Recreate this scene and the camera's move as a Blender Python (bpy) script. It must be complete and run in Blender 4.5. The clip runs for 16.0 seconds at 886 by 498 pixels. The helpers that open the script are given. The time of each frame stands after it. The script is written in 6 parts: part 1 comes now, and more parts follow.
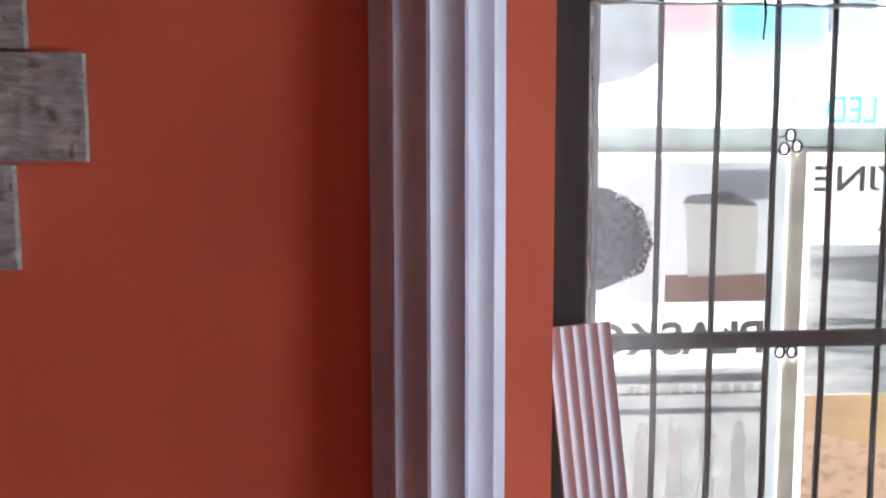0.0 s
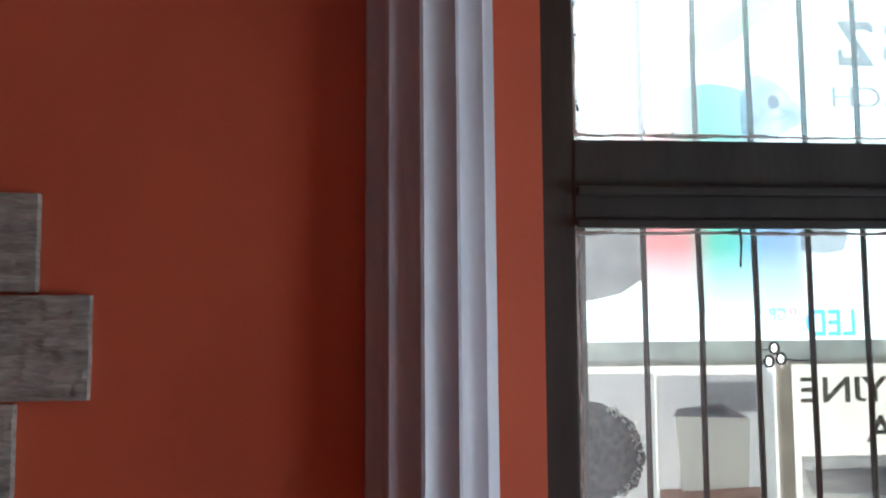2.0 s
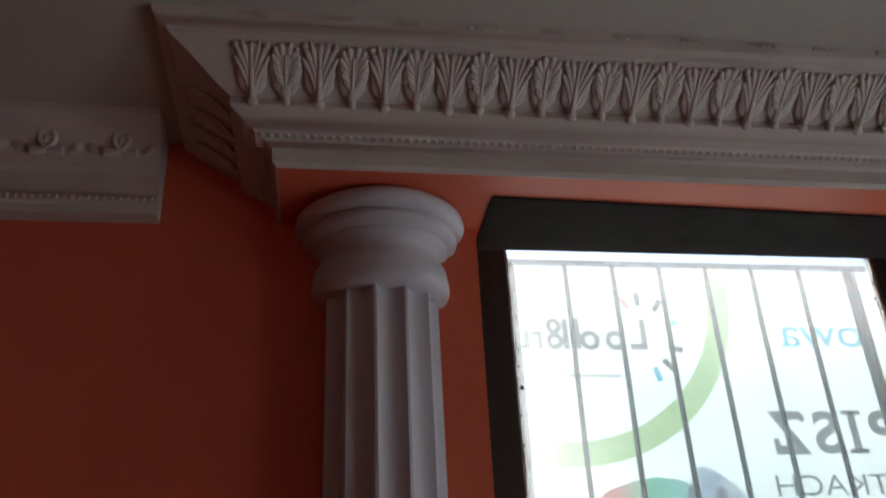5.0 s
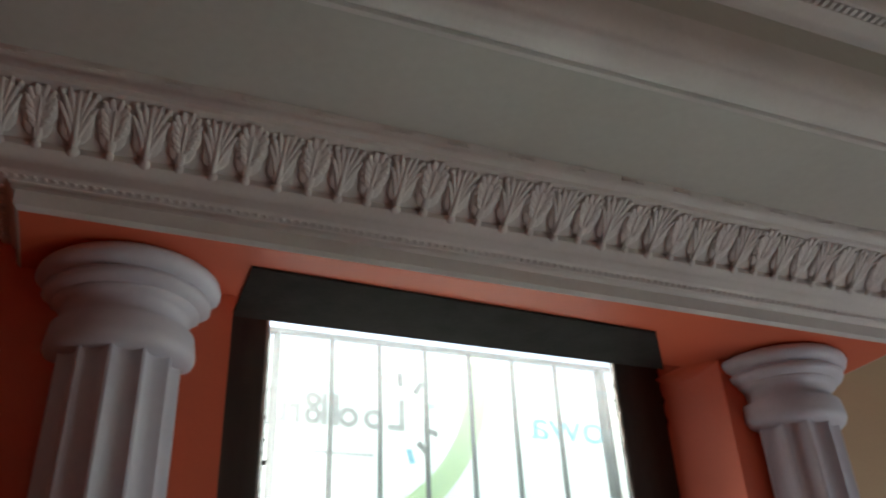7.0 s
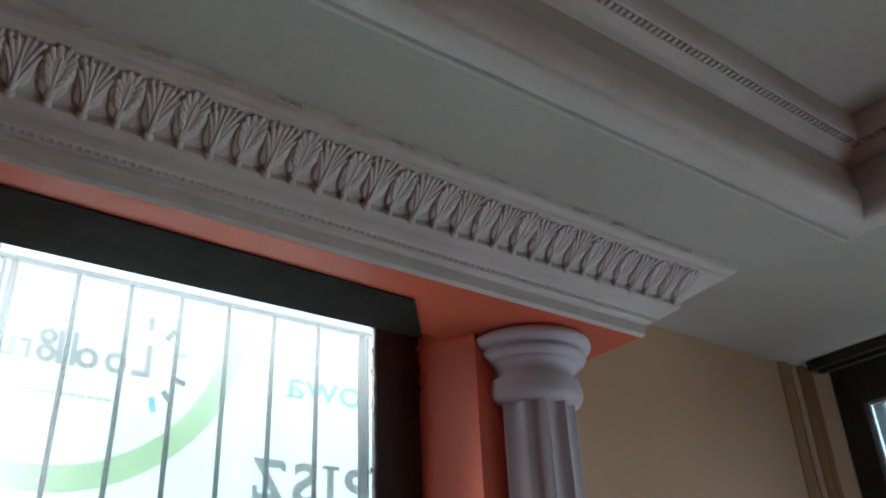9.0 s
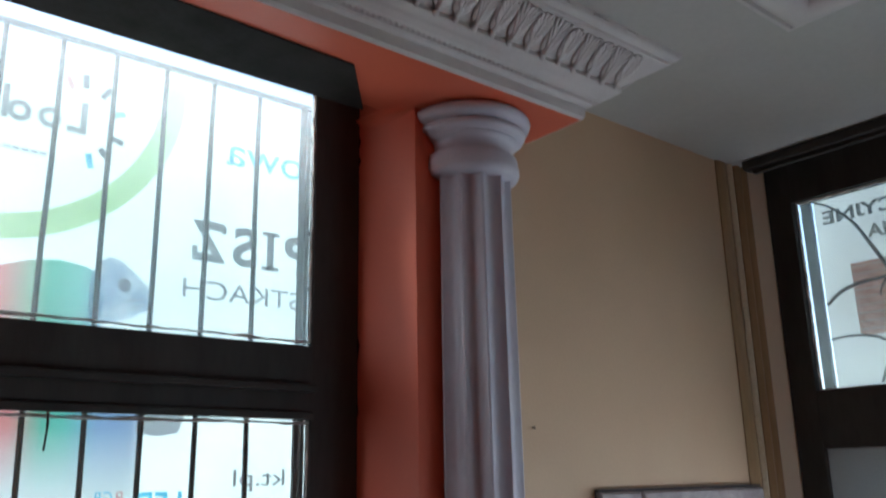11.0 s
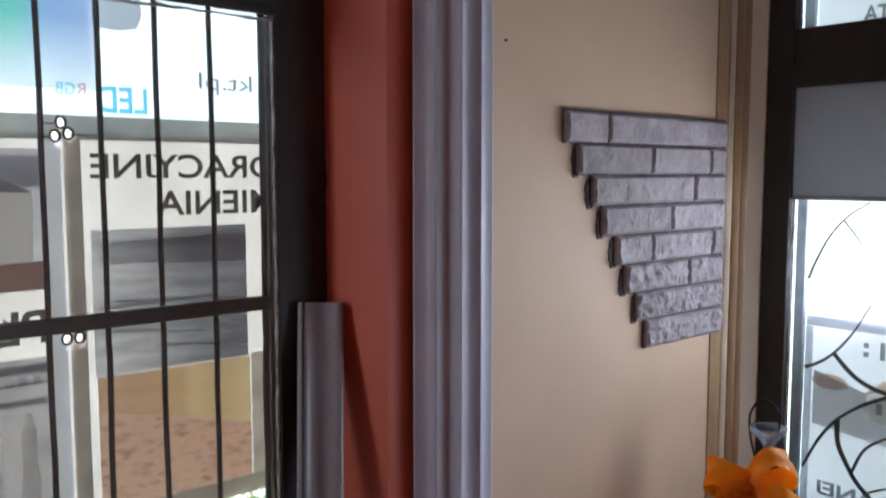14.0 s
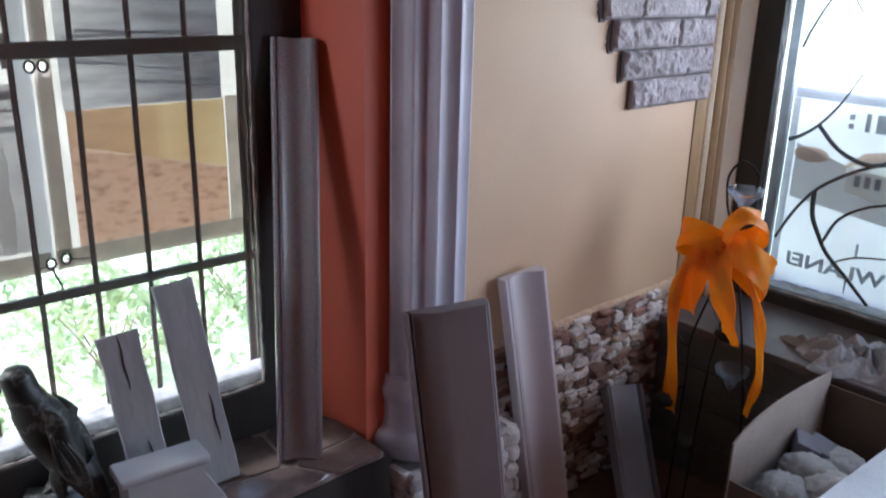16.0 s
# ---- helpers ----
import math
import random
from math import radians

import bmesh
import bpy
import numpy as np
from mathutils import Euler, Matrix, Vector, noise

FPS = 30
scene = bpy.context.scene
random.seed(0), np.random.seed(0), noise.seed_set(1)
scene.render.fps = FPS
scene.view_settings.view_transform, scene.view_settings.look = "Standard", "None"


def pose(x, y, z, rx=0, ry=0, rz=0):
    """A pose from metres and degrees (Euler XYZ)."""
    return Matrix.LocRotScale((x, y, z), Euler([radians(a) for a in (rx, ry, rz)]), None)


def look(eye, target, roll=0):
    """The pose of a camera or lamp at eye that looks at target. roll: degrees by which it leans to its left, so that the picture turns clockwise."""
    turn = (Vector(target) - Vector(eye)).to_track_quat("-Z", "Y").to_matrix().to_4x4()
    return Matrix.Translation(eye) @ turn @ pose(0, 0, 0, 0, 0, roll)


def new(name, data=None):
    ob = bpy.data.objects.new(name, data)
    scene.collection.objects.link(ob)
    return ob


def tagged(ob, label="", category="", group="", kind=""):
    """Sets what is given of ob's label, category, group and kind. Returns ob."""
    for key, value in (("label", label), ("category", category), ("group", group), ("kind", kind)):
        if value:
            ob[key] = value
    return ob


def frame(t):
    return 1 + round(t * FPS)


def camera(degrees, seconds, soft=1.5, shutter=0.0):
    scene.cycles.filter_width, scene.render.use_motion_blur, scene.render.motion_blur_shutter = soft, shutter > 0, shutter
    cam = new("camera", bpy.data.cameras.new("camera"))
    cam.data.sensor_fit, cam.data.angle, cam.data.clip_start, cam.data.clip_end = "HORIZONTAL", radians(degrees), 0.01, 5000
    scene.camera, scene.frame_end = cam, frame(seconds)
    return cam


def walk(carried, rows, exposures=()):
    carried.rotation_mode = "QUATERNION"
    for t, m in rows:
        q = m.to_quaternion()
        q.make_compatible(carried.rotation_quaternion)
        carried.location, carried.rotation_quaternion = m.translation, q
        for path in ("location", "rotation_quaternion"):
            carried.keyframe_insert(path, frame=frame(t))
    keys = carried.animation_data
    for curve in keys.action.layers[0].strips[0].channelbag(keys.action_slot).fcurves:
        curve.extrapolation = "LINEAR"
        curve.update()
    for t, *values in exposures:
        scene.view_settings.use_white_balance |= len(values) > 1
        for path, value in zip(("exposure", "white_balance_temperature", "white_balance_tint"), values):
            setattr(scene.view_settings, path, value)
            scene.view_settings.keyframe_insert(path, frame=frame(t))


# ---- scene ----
# Plan units: the plan's origin lies at the lower left corner of the fanlight's glass, x along the
# window wall, y outwards through it. One plan unit is U metres, and the shop floor lies at FLOOR.
U, FLOOR = 0.86, -0.40


def P(x, y, z):
    """A place of the plan in metres."""
    return Vector((x, y, z - FLOOR)) * U


cam = camera(55.5, 16.0, soft=1.9, shutter=0.4)
PATH = [
    (0, (-0.417, -1.625, 1.58), (-0.253, 0.357, 1.372), -0.1),
    (0.5, (-0.418, -1.634, 1.62), (-0.237, 0.356, 1.529), -0.3),
    (1, (-0.421, -1.64, 1.656), (-0.239, 0.352, 1.646), -0.5),
    (1.5, (-0.422, -1.65, 1.683), (-0.225, 0.339, 1.751), -0.3),
    (2, (-0.427, -1.664, 1.709), (-0.237, 0.319, 1.876), -0.4),
    (2.5, (-0.42, -1.681, 1.738), (-0.205, 0.291, 1.994), -0.6),
    (3, (-0.418, -1.702, 1.777), (-0.198, 0.248, 2.162), -0.9),
    (3.5, (-0.429, -1.717, 1.796), (-0.188, 0.2, 2.314), -1.8),
    (4, (-0.432, -1.733, 1.814), (-0.197, 0.139, 2.475), -2.4),
    (4.2, (-0.442, -1.734, 1.826), (-0.191, 0.116, 2.542), -2.5),
    (6.3, (-0.401, -1.808, 1.918), (0.075, -0.148, 2.926), -3.2),
    (6.5, (-0.382, -1.811, 1.917), (0.163, -0.17, 2.922), -3.0),
    (7, (-0.325, -1.815, 1.896), (0.364, -0.224, 2.893), -2.8),
    (7.5, (-0.264, -1.828, 1.904), (0.544, -0.279, 2.877), -2.7),
    (8, (-0.203, -1.846, 1.887), (0.693, -0.345, 2.858), -2.6),
    (8.2, (-0.201, -1.841, 1.892), (0.745, -0.366, 2.856), -2.5),
    (10.3, (-0.167, -1.83, 1.807), (1.002, -0.391, 2.558), -1.8),
    (10.5, (-0.16, -1.855, 1.805), (1.018, -0.387, 2.48), -1.5),
    (11, (-0.14, -1.847, 1.745), (1.093, -0.363, 2.271), -1.1),
    (11.5, (-0.124, -1.827, 1.686), (1.142, -0.338, 2.11), -1.2),
    (12, (-0.118, -1.834, 1.67), (1.162, -0.327, 1.972), -0.5),
    (12.5, (-0.11, -1.831, 1.605), (1.167, -0.305, 1.809), -0.7),
    (13, (-0.102, -1.824, 1.603), (1.205, -0.311, 1.644), -0.1),
    (13.5, (-0.099, -1.81, 1.562), (1.199, -0.289, 1.503), -0.1),
    (14, (-0.086, -1.809, 1.522), (1.223, -0.307, 1.341), -0.0),
    (14.5, (-0.082, -1.806, 1.471), (1.222, -0.319, 1.171), 0.6),
    (15, (-0.072, -1.811, 1.428), (1.227, -0.349, 1.009), 1.2),
    (15.5, (-0.066, -1.808, 1.397), (1.219, -0.367, 0.874), 1.4),
    (16, (-0.059, -1.819, 1.357), (1.214, -0.408, 0.732), 1.4),
]

EXPOSURE = [(0, 3.36, 6100, 20), (0.5, 3.08, 6100, 17), (2, 2.75, 6200, 13), (3.5, 1.48, 6500, 12), (4.2, 1.5, 6500, 14), (6.3, 1.95, 7700, 22), (7.2, 1.9, 6900, 10), (8.2, 1.93, 6450, 8), (10.3, 1.78, 6000, 9), (12, 2.0, 6300, 15), (14, 2.1, 6150, 20), (16, 2.38, 5930, 18)]
walk(cam, [(t, look(P(*eye), P(*target), roll)) for t, eye, target, roll in PATH], EXPOSURE)

# ---------------------------------------------------------------- world and light
world = bpy.data.worlds.new("overcast_sky")
scene.world = world
world.use_nodes = True
sky = world.node_tree.nodes.new("ShaderNodeTexSky")
sky.sky_type, sky.sun_disc = "NISHITA", False
sky.sun_elevation, sky.sun_rotation = radians(46), radians(-38)
sky.air_density, sky.dust_density = 1.0, 1.5
world.node_tree.links.new(sky.outputs[0], world.node_tree.nodes["Background"].inputs[0])
world.node_tree.nodes["Background"].inputs[1].default_value = 0.15

sun_data = bpy.data.lights.new("sun", "SUN")
sun_data.energy, sun_data.angle, sun_data.color = 3.8, radians(25), (1.0, 0.97, 0.92)
sun = new("sun", sun_data)
sun.matrix_world = look((0, 0, 0), (math.sin(radians(38)) * math.cos(radians(46)), -math.cos(radians(38)) * math.cos(radians(46)), -math.sin(radians(46))))


def added_light(name, place, target, width, height, watts, colour):
    """An added area lamp at a window, standing in for skylight."""
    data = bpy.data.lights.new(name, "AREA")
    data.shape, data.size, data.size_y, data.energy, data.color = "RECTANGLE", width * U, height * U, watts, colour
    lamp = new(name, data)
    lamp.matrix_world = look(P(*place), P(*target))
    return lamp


added_light("window_fill_light", (2.72, -2.30, 0.62), (0.8, -1.20, 0.10), 0.8, 0.9, 2.3, (0.84, 0.91, 1.0))
added_light("window_fill_light", (3.089, -0.922, 1.206), (1.85, -0.45, 1.75), 1.18, 0.43, 3.1, (0.82, 0.885, 1.0))
# Unseen strip lamp added beside the banner to brighten the window reveal.
added_light("window_fill_light", (-0.16, 0.152, 1.55), (1.10, -0.20, 1.30), 0.19, 2.0, 0.17, (0.92, 0.96, 1.0)).data.spread = radians(62)


# ---------------------------------------------------------------- materials
def mat(name, a, b=None, rough=0.6, scale=7.0, bump=0.08, fine=90.0, metal=0.0, rnd=0.0, stretch=(1, 1, 1), passing=0.0,
        contrast=(0.35, 0.65), spec=0.5, sheen=0.0, grained=0.25):
    """A painted, stony or woven surface: two tones in large clouds, fine grain, uneven gloss and relief."""
    m = bpy.data.materials.new(name)
    m.use_nodes = True
    n, link = m.node_tree.nodes, m.node_tree.links.new
    p = n["Principled BSDF"]
    b = b or [c * 0.82 for c in a]
    at = n.new("ShaderNodeTexCoord")
    way = n.new("ShaderNodeMapping")
    way.inputs["Scale"].default_value = stretch
    link(at.outputs["Object"], way.inputs[0])
    big, small = n.new("ShaderNodeTexNoise"), n.new("ShaderNodeTexNoise")
    for tex, size, detail in ((big, scale, 5.0), (small, fine, 4.0)):
        link(way.outputs[0], tex.inputs["Vector"])
        tex.inputs["Scale"].default_value, tex.inputs["Detail"].default_value = size, detail
    ramp = n.new("ShaderNodeValToRGB")
    ramp.color_ramp.elements[0].position, ramp.color_ramp.elements[1].position = contrast
    ramp.color_ramp.elements[0].color, ramp.color_ramp.elements[1].color = (*a, 1), (*b, 1)
    link(big.outputs["Fac"], ramp.inputs[0])
    grain = n.new("ShaderNodeMixRGB")
    grain.blend_type, grain.inputs[0].default_value = "OVERLAY", grained
    link(ramp.outputs[0], grain.inputs[1])
    link(small.outputs["Fac"], grain.inputs[2])
    tone = grain.outputs[0]
    if rnd:
        info, hue, span = n.new("ShaderNodeObjectInfo"), n.new("ShaderNodeHueSaturation"), n.new("ShaderNodeMapRange")
        span.inputs[3].default_value, span.inputs[4].default_value = 1 - rnd, 1 + rnd
        link(info.outputs["Random"], span.inputs[0])
        link(span.outputs[0], hue.inputs["Value"])
        link(tone, hue.inputs["Color"])
        tone = hue.outputs[0]
    link(tone, p.inputs["Base Color"])
    gloss = n.new("ShaderNodeMapRange")
    gloss.inputs[3].default_value, gloss.inputs[4].default_value = max(rough - 0.12, 0.03), min(rough + 0.12, 1)
    link(small.outputs["Fac"], gloss.inputs[0])
    link(gloss.outputs[0], p.inputs["Roughness"])
    p.inputs["Metallic"].default_value = metal
    p.inputs["Specular IOR Level"].default_value = spec
    p.inputs["Sheen Weight"].default_value = sheen
    if bump:
        relief = n.new("ShaderNodeBump")
        relief.inputs["Strength"].default_value, relief.inputs["Distance"].default_value = bump, 0.01
        link(small.outputs["Fac"], relief.inputs["Height"])
        link(relief.outputs[0], p.inputs["Normal"])
    if passing:
        out, mix, thin = n["Material Output"], n.new("ShaderNodeMixShader"), n.new("ShaderNodeBsdfTranslucent")
        mix.inputs[0].default_value = passing
        link(tone, thin.inputs[0])
        link(p.outputs[0], mix.inputs[1])
        link(thin.outputs[0], mix.inputs[2])
        link(mix.outputs[0], out.inputs[0])
    return m


def glass(name, tint=(0.97, 0.99, 0.98), gloss=0.05, scatter=0.0):
    m = bpy.data.materials.new(name)
    m.use_nodes = True
    n, link = m.node_tree.nodes, m.node_tree.links.new
    n.remove(n["Principled BSDF"])
    clear, shine, mix, edge = (n.new("ShaderNodeBsdfTransparent"), n.new("ShaderNodeBsdfGlossy"), n.new("ShaderNodeMixShader"), n.new("ShaderNodeFresnel"))
    clear.inputs[0].default_value = (*tint, 1)
    shine.inputs["Roughness"].default_value = gloss
    edge.inputs[0].default_value = 1.45
    link(edge.outputs[0], mix.inputs[0])
    link(clear.outputs[0], mix.inputs[1])
    link(shine.outputs[0], mix.inputs[2])
    last = mix.outputs[0]
    if scatter:  # a scattering film: dirt on the panes, added whiteness on the cups
        film, veil, spots, span, at = n.new("ShaderNodeBsdfTranslucent"), n.new("ShaderNodeMixShader"), n.new("ShaderNodeTexNoise"), n.new("ShaderNodeMapRange"), n.new("ShaderNodeTexCoord")
        film.inputs[0].default_value = (0.80, 0.90, 0.95, 1)
        spots.inputs["Scale"].default_value, spots.inputs["Detail"].default_value = 5.0, 6.0
        span.inputs[3].default_value, span.inputs[4].default_value = scatter * 0.6, scatter * 1.4
        link(at.outputs["Object"], spots.inputs["Vector"])
        link(spots.outputs["Fac"], span.inputs[0])
        link(span.outputs[0], veil.inputs[0])
        link(last, veil.inputs[1])
        link(film.outputs[0], veil.inputs[2])
        last = veil.outputs[0]
    link(last, n["Material Output"].inputs[0])
    return m


ORANGE = mat("orange_paint", (0.77, 0.168, 0.084), (0.68, 0.140, 0.071), 0.5, 2.5, 0.02, 140, grained=0.08, spec=0.5)
YELLOW = mat("yellow_paint", (0.635, 0.456, 0.288), (0.565, 0.405, 0.254), 0.6, 2.2, 0.03, 140, grained=0.08)
CEILING = mat("ceiling_paint", (0.54, 0.54, 0.50), (0.48, 0.48, 0.44), 0.7, 2.0, 0.015, 60, grained=0.08)
STUCCO = mat("white_stucco", (0.66, 0.635, 0.61), (0.57, 0.545, 0.52), 0.5, 6.0, 0.05, 120, grained=0.10)
COLUMN = mat("column_paint", (0.61, 0.615, 0.685), (0.53, 0.535, 0.605), 0.45, 5.0, 0.03, 90, grained=0.08)
TRIM = mat("grey_foam_trim", (0.74, 0.72, 0.76), (0.66, 0.64, 0.68), 0.42, 4.0, 0.04, 120, grained=0.08)
# Taupe foam made darker to carry the shade of the moulding's broad face.
TAUPE_SHADED = mat("shaded_taupe_foam_trim", (0.27, 0.24, 0.245), (0.23, 0.205, 0.21), 0.5, 4.0, 0.04, 120, grained=0.08)
# Grey foam toned down: the backlit moulding's shade is in this base colour.
TRIM_SHADED = mat("shaded_grey_foam_trim", (0.325, 0.325, 0.335), (0.31, 0.31, 0.32), 0.28, 2.0, 0.003, 200, grained=0.03)
TRIM_SLATE = mat("slate_grey_foam_trim", (0.26, 0.26, 0.275), (0.22, 0.22, 0.235), 0.42, 4.0, 0.04, 120, grained=0.08)
TRIM_WHITE = mat("pale_foam_trim", (0.72, 0.69, 0.71), (0.63, 0.60, 0.62), 0.40, 4.0, 0.03, 120, grained=0.08)
MATT_BLACK = mat("matt_dark", (0.038, 0.034, 0.031), (0.027, 0.024, 0.022), 0.95, 12.0, 0.1, 80, spec=0.06)
DARK_WOOD = mat("dark_stained_wood", (0.058, 0.058, 0.052), (0.040, 0.040, 0.036), 0.55, 9.0, 0.10, 70, stretch=(1, 1, 0.25), spec=0.28)
SEALANT = mat("flaking_sealant", (0.72, 0.70, 0.66), (0.35, 0.32, 0.28), 0.8, 30.0, 0.4, 120)
IRON = mat("black_iron", (0.012, 0.011, 0.010), (0.022, 0.017, 0.014), 0.6, 25.0, 0.2, 150, spec=0.2)
GREY_IRON = mat("grey_painted_iron", (0.20, 0.24, 0.28), (0.14, 0.16, 0.19), 0.5, 20.0, 0.1, 120, metal=0.2)
BRICK = mat("lilac_stone", (0.39, 0.355, 0.35), (0.285, 0.257, 0.252), 0.75, 20.0, 0.5, 110, rnd=0.10)
JOINT = mat("dark_joint", (0.15, 0.135, 0.13), (0.10, 0.09, 0.088), 0.9, 20, 0.3, 90)
SLATE = mat("grey_layered_stone", (0.47, 0.46, 0.43), (0.29, 0.28, 0.255), 0.85, 26.0, 0.7, 90, stretch=(0.5, 1, 2.4), rnd=0.08, grained=0.35)
SPLIT = [mat("white_split_stone", (0.80, 0.78, 0.74), (0.60, 0.57, 0.53), 0.8, 30, 0.5, 110, rnd=0.15),
         mat("brown_split_stone", (0.32, 0.19, 0.145), (0.20, 0.115, 0.085), 0.8, 30, 0.5, 110, rnd=0.2),
         mat("tan_split_stone", (0.52, 0.40, 0.31), (0.36, 0.27, 0.20), 0.8, 30, 0.5, 110, rnd=0.2)]
FLAG = mat("brown_flagstone", (0.21, 0.165, 0.145), (0.125, 0.097, 0.085), 0.20, 10, 0.1, 60, rnd=0.2)
GROUT = mat("pale_grout", (0.46, 0.41, 0.375), (0.20, 0.17, 0.15), 0.85, 25, 0.3, 90)
FLOOR_TILE = mat("dark_floor", (0.20, 0.125, 0.090), (0.15, 0.092, 0.066), 0.4, 5, 0.1, 60)
SHELF = mat("grey_brown_shelf", (0.125, 0.108, 0.104), (0.092, 0.080, 0.076), 0.35, 8, 0.08, 60)
GOLD = mat("ochre_moulding", (0.40, 0.265, 0.125), (0.31, 0.195, 0.09), 0.45, 8, 0.06, 90, stretch=(1, 1, 0.2))
OFF_WHITE = mat("off_white_paint", (0.86, 0.77, 0.59), (0.81, 0.72, 0.54), 0.45, 4, 0.03, 90, grained=0.08)
CREAM = mat("cream_moulding", (0.64, 0.53, 0.36), (0.57, 0.47, 0.31), 0.45, 6, 0.05, 90)
BLIND = mat("grey_blind", (0.42, 0.43, 0.43), (0.38, 0.39, 0.39), 0.7, 3, 0.1, 300, passing=0.35)
SHELF_FRONT = mat("dark_shelf_front", (0.105, 0.110, 0.092), (0.075, 0.080, 0.066), 0.35, 8, 0.08, 60)
PLANK = mat("whitewashed_plank", (0.45, 0.475, 0.475), (0.33, 0.352, 0.352), 0.6, 7, 0.12, 60, stretch=(1.5, 1.5, 0.3))
CRACK = mat("dark_knot", (0.05, 0.045, 0.04), None, 0.8, 20, 0.2, 90)
PLASTER = mat("raw_plaster", (0.37, 0.392, 0.392), (0.28, 0.298, 0.30), 0.75, 14, 0.3, 70)
PLASTER_GREY = mat("weathered_plaster", (0.36, 0.378, 0.38), (0.25, 0.264, 0.27), 0.75, 14, 0.3, 70)
# Brown cardboard darkened: shade inside the box is put into the colour.
CARTON_SHADED = mat("shaded_brown_cardboard", (0.13, 0.092, 0.068), (0.10, 0.072, 0.054), 0.85, 6, 0.1, 200)
CARTON_IN = mat("pale_cardboard", (0.36, 0.32, 0.28), (0.30, 0.265, 0.23), 0.8, 6, 0.1, 200)
RIBBON = mat("orange_satin", (0.95, 0.53, 0.022), (0.92, 0.37, 0.014), 0.4, 9, 0.12, 220, passing=0.6, sheen=0.3)
SAMPLE = mat("blue_grey_sample", (0.17, 0.18, 0.215), (0.14, 0.15, 0.18), 0.5, 10, 0.05, 120)
PLASTER_SMOOTH = mat("smooth_plaster", (0.47, 0.495, 0.51), (0.42, 0.445, 0.46), 0.55, 5, 0.02, 60, grained=0.06)
FOAM = mat("grey_blue_foam_board", (0.36, 0.41, 0.45), (0.31, 0.36, 0.40), 0.6, 10, 0.15, 200)
PANE = glass("window_glass", scatter=0.013)
PANE_DUSTY = glass("dusty_window_glass", scatter=0.13)
# The film whitens the clear cups in place of bright rims and glints.
CUP = glass("clear_glass", (0.97, 0.98, 0.98), 0.03, scatter=0.06)
WHITE_LEDGE = mat("white_outer_ledge", (0.36, 0.36, 0.36), (0.17, 0.165, 0.155), 0.85, 26, 0.8, 60)
GRASS = mat("pale_ground", (0.46, 0.54, 0.44), (0.34, 0.44, 0.28), 0.8, 3, 0.4, 40)
LEAF = mat("bush_leaf", (0.22, 0.34, 0.17), (0.44, 0.55, 0.35), 0.5, 6, 0.1, 60, passing=0.5)
TWIG = mat("bush_twig", (0.24, 0.20, 0.15), None, 0.8, 20, 0.2, 60)


def marble(name):
    m = mat(name, (0.010, 0.013, 0.010), (0.020, 0.024, 0.019), 0.45, 6, 0.05, 80)
    n, link = m.node_tree.nodes, m.node_tree.links.new
    p = n["Principled BSDF"]
    tone = p.inputs["Base Color"].links[0].from_socket
    warp, vein, mix, at = n.new("ShaderNodeTexNoise"), n.new("ShaderNodeValToRGB"), n.new("ShaderNodeMixRGB"), n.new("ShaderNodeTexCoord")
    warp.inputs["Scale"].default_value, warp.inputs["Detail"].default_value = 9.0, 6.0
    link(at.outputs["Object"], warp.inputs["Vector"])
    e = vein.color_ramp.elements
    e[0].position, e[1].position = 0.485, 0.515
    e[0].color = e[1].color = (0, 0, 0, 1)
    e.new(0.5).color = (0.17, 0.17, 0.17, 1)
    link(warp.outputs["Fac"], vein.inputs[0])
    link(vein.outputs[0], mix.inputs[0])
    link(tone, mix.inputs[1])
    mix.inputs[2].default_value = (0.50, 0.53, 0.50, 1)
    link(mix.outputs[0], p.inputs["Base Color"])
    return m


MARBLE = marble("veined_dark_marble")


def cloth(name, a, b=None, scale=5, contrast=(0.35, 0.65), stretch=(1, 1, 1), passing=0.75):
    """Banner cloth and the inks on it, seen against the light."""
    return mat(name, a, b or a, 0.6, scale, 0.02, 400, stretch=stretch, passing=passing, contrast=contrast)


BANNER = cloth("white_banner", (0.64, 0.705, 0.72), (0.60, 0.665, 0.68))
BANNER_EAST = cloth("grey_white_banner", (0.82, 0.79, 0.78), (0.76, 0.73, 0.72))
BANNER_CREAM = cloth("cream_banner", (0.52, 0.51, 0.48), (0.47, 0.46, 0.43))
HEM = cloth("banner_hem", (0.30, 0.27, 0.235), (0.22, 0.20, 0.18), 14)
HEM_PALE = cloth("pale_banner_hem", (0.52, 0.545, 0.58), (0.47, 0.49, 0.525), 14)
INK = {k: cloth("ink_" + k, *v) for k, v in {
    "mid_grey": ((0.19, 0.155, 0.150), (0.29, 0.245, 0.235), 9),
    "grey": ((0.24, 0.24, 0.25),), "pale_grey": ((0.38, 0.38, 0.41), (0.46, 0.46, 0.48)), "green": ((0.58, 0.74, 0.42), (0.52, 0.70, 0.38)),
    "red": ((0.75, 0.30, 0.30), (0.68, 0.36, 0.34)), "teal": ((0.20, 0.50, 0.42), (0.30, 0.58, 0.50)), "blue": ((0.40, 0.47, 0.60), (0.62, 0.66, 0.73), 26),
    "cyan": ((0.15, 0.55, 0.75),), "black": ((0.08, 0.08, 0.075),), "ray": ((0.10, 0.10, 0.11),)}.items()}


